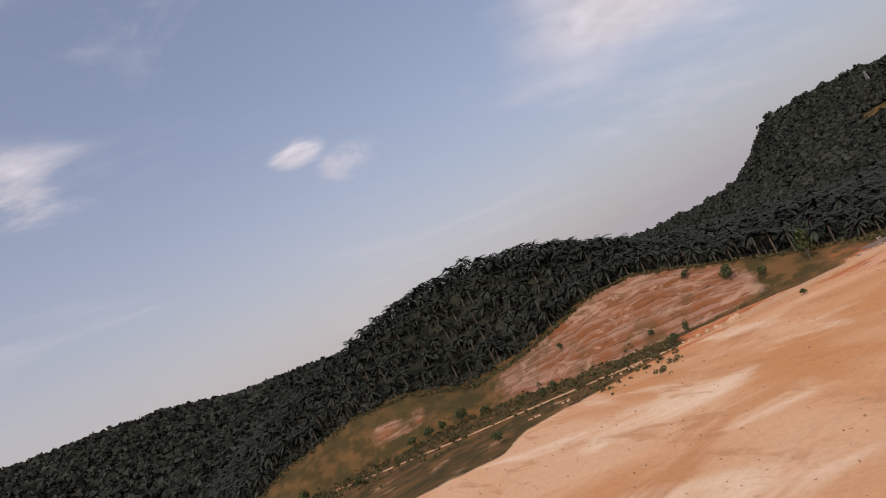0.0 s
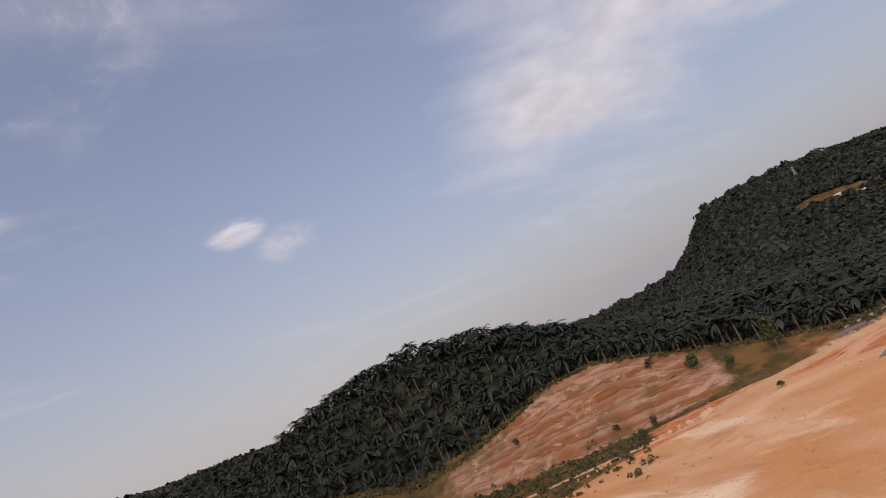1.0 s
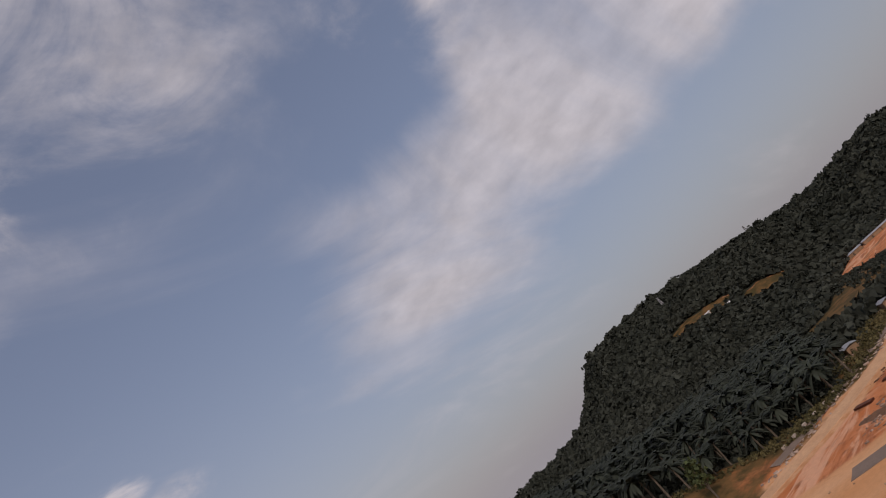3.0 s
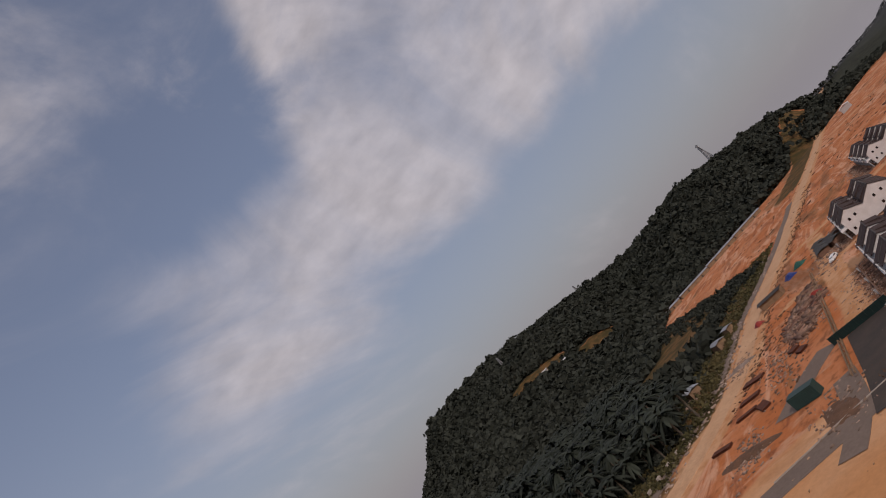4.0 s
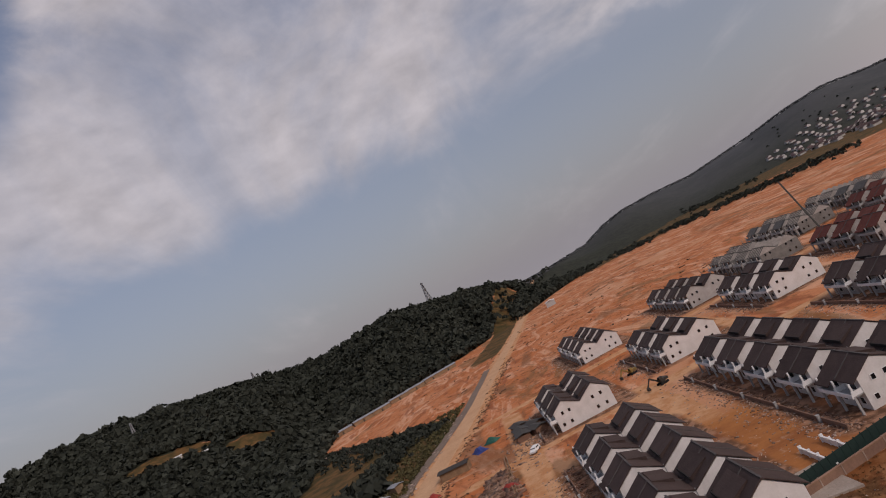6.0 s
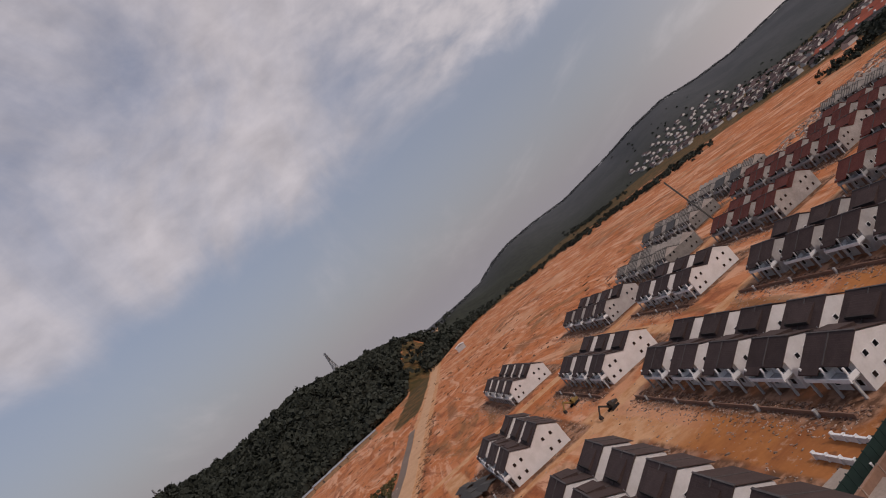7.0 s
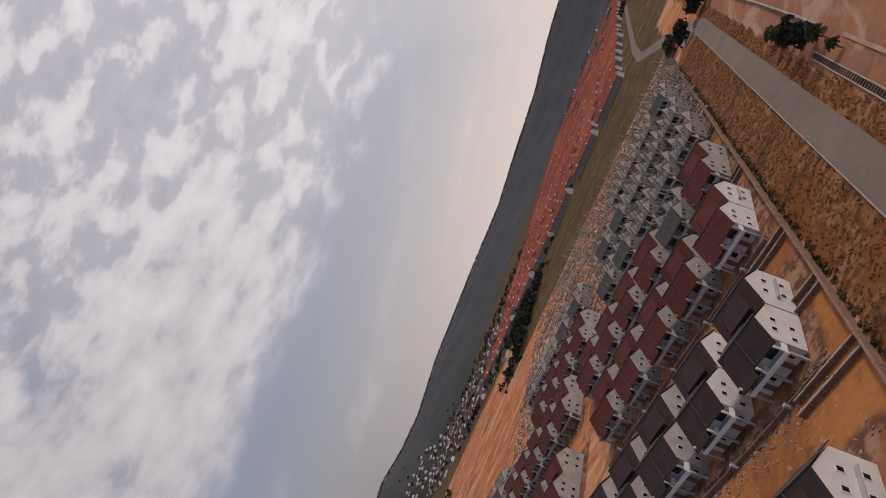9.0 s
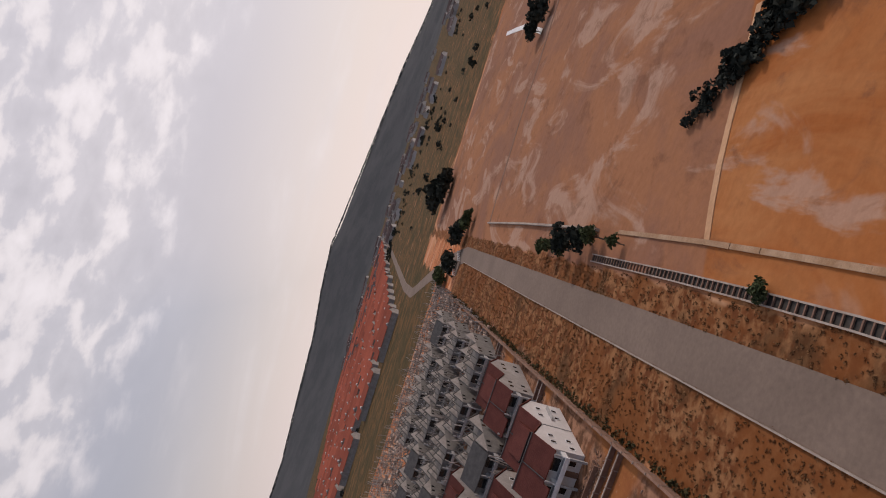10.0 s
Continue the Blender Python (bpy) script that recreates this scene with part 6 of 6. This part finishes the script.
def build_scrub():
    rng = np.random.RandomState(9)
    # tree line across the platform
    u = rng.uniform(0, 1, 70)
    x, y = 62 - 20 * u + rng.normal(0, 1.3, 70), -127 + 26 * u + rng.normal(0, 1.0, 70)
    rad = rng.uniform(0.8, 2.0, 70) * (0.6 + 0.8 * u)
    tagged(new("thicket", leaf_cloud("thicket", np.stack([x, y, land(x, y) + rad * 0.7], 1), rad, 46, 0.26, M_LEAF, 11)), "dark green thicket in a line across the platform", "thicket", kind="stuff")
    u = rng.uniform(0, 1, 260)
    x = 205 + 120 * rng.uniform(0, 1, 260)
    y = 66 - 0.22 * (x - 222) - 12 * u ** 2 + rng.normal(0, 3.5, 260) + 8
    rad = rng.uniform(1.0, 2.8, 260)
    tagged(new("thicket", leaf_cloud("thicket_field", np.stack([x, y, land(x, y) + rad * 0.5], 1), rad, 30, 0.30, M_LEAF, 17)), "dark bushes spreading over the brown field", "thicket", kind="stuff")
    x = rng.uniform(290, 420, 240)
    y = 26 + 0.724 * (x - 296) + rng.uniform(3, 50, 240) * rng.uniform(0.3, 1, 240)
    rad = rng.uniform(0.9, 2.6, 240)
    tagged(new("thicket", leaf_cloud("thicket_path", np.stack([x, y, land(x, y) + rad * 0.5], 1), rad, 30, 0.30, M_LEAF, 18)), "dark bushes beside the gravel path", "thicket", kind="stuff")
    # tufts on the verge beside the road
    n = 7500
    y = rng.uniform(-290, 8, n)
    a, b = ROAD_MID(y) + 3.2, WALL_LINE(y) - 0.4
    x = a + (b - a) * rng.uniform(0, 1, n)
    far = rng.uniform(0, 1, n) < 0.28
    x = np.where(far, ROAD_MID(y) - 3.2 - 4.5 * rng.uniform(0, 1, n), x)
    rad = rng.uniform(0.10, 0.24, n)
    tagged(new("tall_grass", leaf_cloud("tall_grass", np.stack([x, y, land(x, y) + rad * 0.3], 1), rad, 8, 0.45, M_DRYGRASS, 12, 1.1)), "dry straw-coloured grass tufts on the verge", "grass", kind="stuff")
    # green strip at the wall's foot and weeds
    n = 900
    y = rng.uniform(-290, -60, n)
    x = WALL_LINE(y) - np.abs(rng.normal(0, 0.7, n)) - 0.3
    rad = rng.uniform(0.15, 0.42, n)
    tagged(new("weeds", leaf_cloud("weeds", np.stack([x, y, land(x, y) + rad * 0.3], 1), rad, 8, 0.45, M_SCRUB, 13)), "brown-green weeds along the foot of the wall", "weeds", kind="stuff")
    # scrub below the palm slope and along the track's north side
    n = 1500
    an, d = rng.uniform(49, 90, n), rng.uniform(-62, 4, n) * rng.uniform(0.2, 1, n)
    r = np.interp(an, NEAR_AZ, NEAR_FOOT) + d
    x, y = C0[0] + r * np.cos(np.radians(an)), C0[1] + r * np.sin(np.radians(an))
    x2 = rng.uniform(112, 330, 1500)
    y2 = track_y(x2) + 9 + np.abs(rng.normal(0, 9, 1500))
    an3 = rng.uniform(27, 88, 900)
    r3 = np.interp(an3, NEAR_AZ, NEAR_FOOT) + 23 + rng.uniform(0, 8, 900)
    x, y = np.r_[x, x2, C0[0] + r3 * np.cos(np.radians(an3))], np.r_[y, y2, C0[1] + r3 * np.sin(np.radians(an3))]
    rad = rng.uniform(0.3, 1.2, len(x)) ** 1.3
    tagged(new("scrub", leaf_cloud("scrub", np.stack([x, y, land(x, y) + rad * 0.4], 1), rad, 11, 0.38, M_SCRUB, 14)), "low green and brown scrub below the palms", "scrub", kind="stuff")
    # tree belts on the plain: by the red-roofed estate and among the far houses
    xs, ys = [], []
    for cx, cy, sx, sy, n in ((402, -420, 14, 34, 170), (450, -484, 32, 9, 150), (560, -505, 60, 7, 80), (750, -640, 200, 20, 200), (350, -1000, 200, 60, 260), (900, -900, 300, 60, 300), (60, -700, 60, 80, 24), (-60, -560, 80, 30, 16), (700, -395, 40, 14, 110), (800, -365, 50, 12, 120), (900, -325, 50, 12, 120), (1000, -270, 50, 14, 120), (1060, -190, 40, 20, 120), (1150, -480, 60, 20, 150)):
        xs.append(rng.normal(cx, sx, n)), ys.append(rng.normal(cy, sy, n))
    for i in range(20):
        xs.append(rng.uniform(225 + 5.5 * i, 560 + 5.5 * i, 18)), ys.append(-543 - 42 * i + rng.normal(0, 2.5, 18))
    x, y = np.concatenate(xs), np.concatenate(ys)
    rad = rng.uniform(1.6, 4.2, len(x))
    tagged(new("tree_belt", leaf_cloud("tree_belt", np.stack([x, y, land(x, y) + rad * 0.7], 1), rad, 24, 0.34, M_LEAF, 15)), "dark green tree belts among the far houses", "trees", kind="stuff")


M_DRYGRASS = material("dry_straw_grass", (0.215, 0.115, 0.050), 0.95, (0.14, 0.060, 0.021), 0.06, 1.0, island=0.2)
build_scrub()


# ---- the far estates ----
def far_row(length, depth, h, wall, roof, label, group, name):
    """A terrace far off: wall, pitched roof and a gable of its own to each dwelling."""
    t = thing(name, pose(0, 0, 0), label, "house", group)
    bm = bmesh.new()
    prism(bm, [(-depth / 2, 0), (depth / 2, 0), (depth / 2, h), (0, h + depth * 0.26), (-depth / 2, h)], 0, length)
    part("wall", bm, M_CREAM if length > 40 else wall, t)
    bm = bmesh.new()
    e = 0.6
    prism(bm, [(-depth / 2 - e, h - 0.2), (-depth / 2 - e, h), (0, h + depth * 0.29), (depth / 2 + e, h), (depth / 2 + e, h - 0.2), (0, h + depth * 0.26)][::-1], -0.4, length + 0.4)
    bmesh.ops.recalc_face_normals(bm, faces=bm.faces)
    part("roof", bm, roof, t)
    n = int(length / 15)
    for k in range(n):
        x = (k + 0.5) * length / n
        bm = bmesh.new()
        v = [bm.verts.new(p) for p in ((x - 1.9, depth / 2 + 0.7, h - 0.1), (x + 1.9, depth / 2 + 0.7, h - 0.1), (x, depth / 2 + 0.7, h + 1.6), (x, 1.0, h + 1.7))]
        for q in ((0, 1, 2), (1, 3, 2), (0, 2, 3), (0, 3, 1)):
            bm.faces.new([v[i] for i in q])
        bmesh.ops.recalc_face_normals(bm, faces=bm.faces)
        part("porch_gable", bm, wall, t)
    return t


def build_far():
    rng = random.Random(4)
    red = far_row(42, 11, 5.5, M_FARWALL, M_TERRA, "far terrace of houses with terracotta roofs", "terracotta terraces", "terrace")
    k = 0
    for i in range(22):
        for j in range(7):
            x, y = 222 + 52 * j + 5.5 * i + rng.uniform(-3, 3), -522 - 42 * i + rng.uniform(-2, 2)
            if x < 212 + 0.15 * (-560 - y):
                continue
            m = pose(x, y, land_at(x, y), 0, 0, rng.uniform(-4, 4))
            if k == 0:
                red.matrix_basis = m
            else:
                copy_thing(red, m)
            k += 1
    plum = far_row(11, 8, 3.2, M_FARWALL, M_PLUM, "far white house with a faded brown roof", "far houses", "far_house")
    spots = []
    for i in range(30):
        for j in range(11):
            x, y = 470 + 30 * i + rng.uniform(-6, 6), -462 - 0.27 * (30 * i) - 27 * j + rng.uniform(-5, 5)
            if rng.random() < 0.15 or (x < 590 and j > 1):
                continue
            spots.append((x, y, rng.uniform(-8, 8) + rng.choice((0, 90, 180))))
    spots.sort(key=lambda p: math.hypot(p[0], p[1]))
    for k, (x, y, turn) in enumerate(spots[:150]):
        m = pose(x, y, land_at(x, y), 0, 0, turn)
        if k == 0:
            plum.matrix_basis = m
        else:
            copy_thing(plum, m)
    walls, roofs = bmesh.new(), bmesh.new()
    for x, y, turn in spots[150:]:
        m = pose(x, y, land_at(x, y), 0, 0, turn)
        for bm, prof in ((walls, [(-4, 0), (4, 0), (4, 3.2), (0, 5.3), (-4, 3.2)]), (roofs, [(4.6, 3.0), (4.6, 3.2), (0, 5.6), (-4.6, 3.2), (-4.6, 3.0), (0, 5.3)])):
            lo = [bm.verts.new(m @ Vector((0, py, pz))) for py, pz in prof]
            hi = [bm.verts.new(m @ Vector((11, py, pz))) for py, pz in prof]
            bm.faces.new(lo[::-1]), bm.faces.new(hi)
            for q in range(len(prof)):
                r = (q + 1) % len(prof)
                bm.faces.new((lo[q], lo[r], hi[r], hi[q]))
    tagged(part("far_houses", walls, M_FARWALL), "white walls of the distant housing estate", "houses", kind="stuff")
    tagged(part("far_roofs", roofs, M_PLUM), "faded brown roofs of the distant housing estate", "roofs", kind="stuff")
    grey = far_row(30, 12, 6, M_FARWALL, M_PLUM, "distant town block with a grey roof", "town blocks", "town_block")
    k = 0
    for i in range(120):
        a, r = rng.uniform(-101, -66), rng.uniform(1050, 2050)
        x, y = polar(a, r)
        m = pose(x, y, land_at(x, y), 0, 0, rng.uniform(0, 180))
        if k == 0:
            grey.matrix_basis = m
        else:
            copy_thing(grey, m)
        k += 1


build_far()
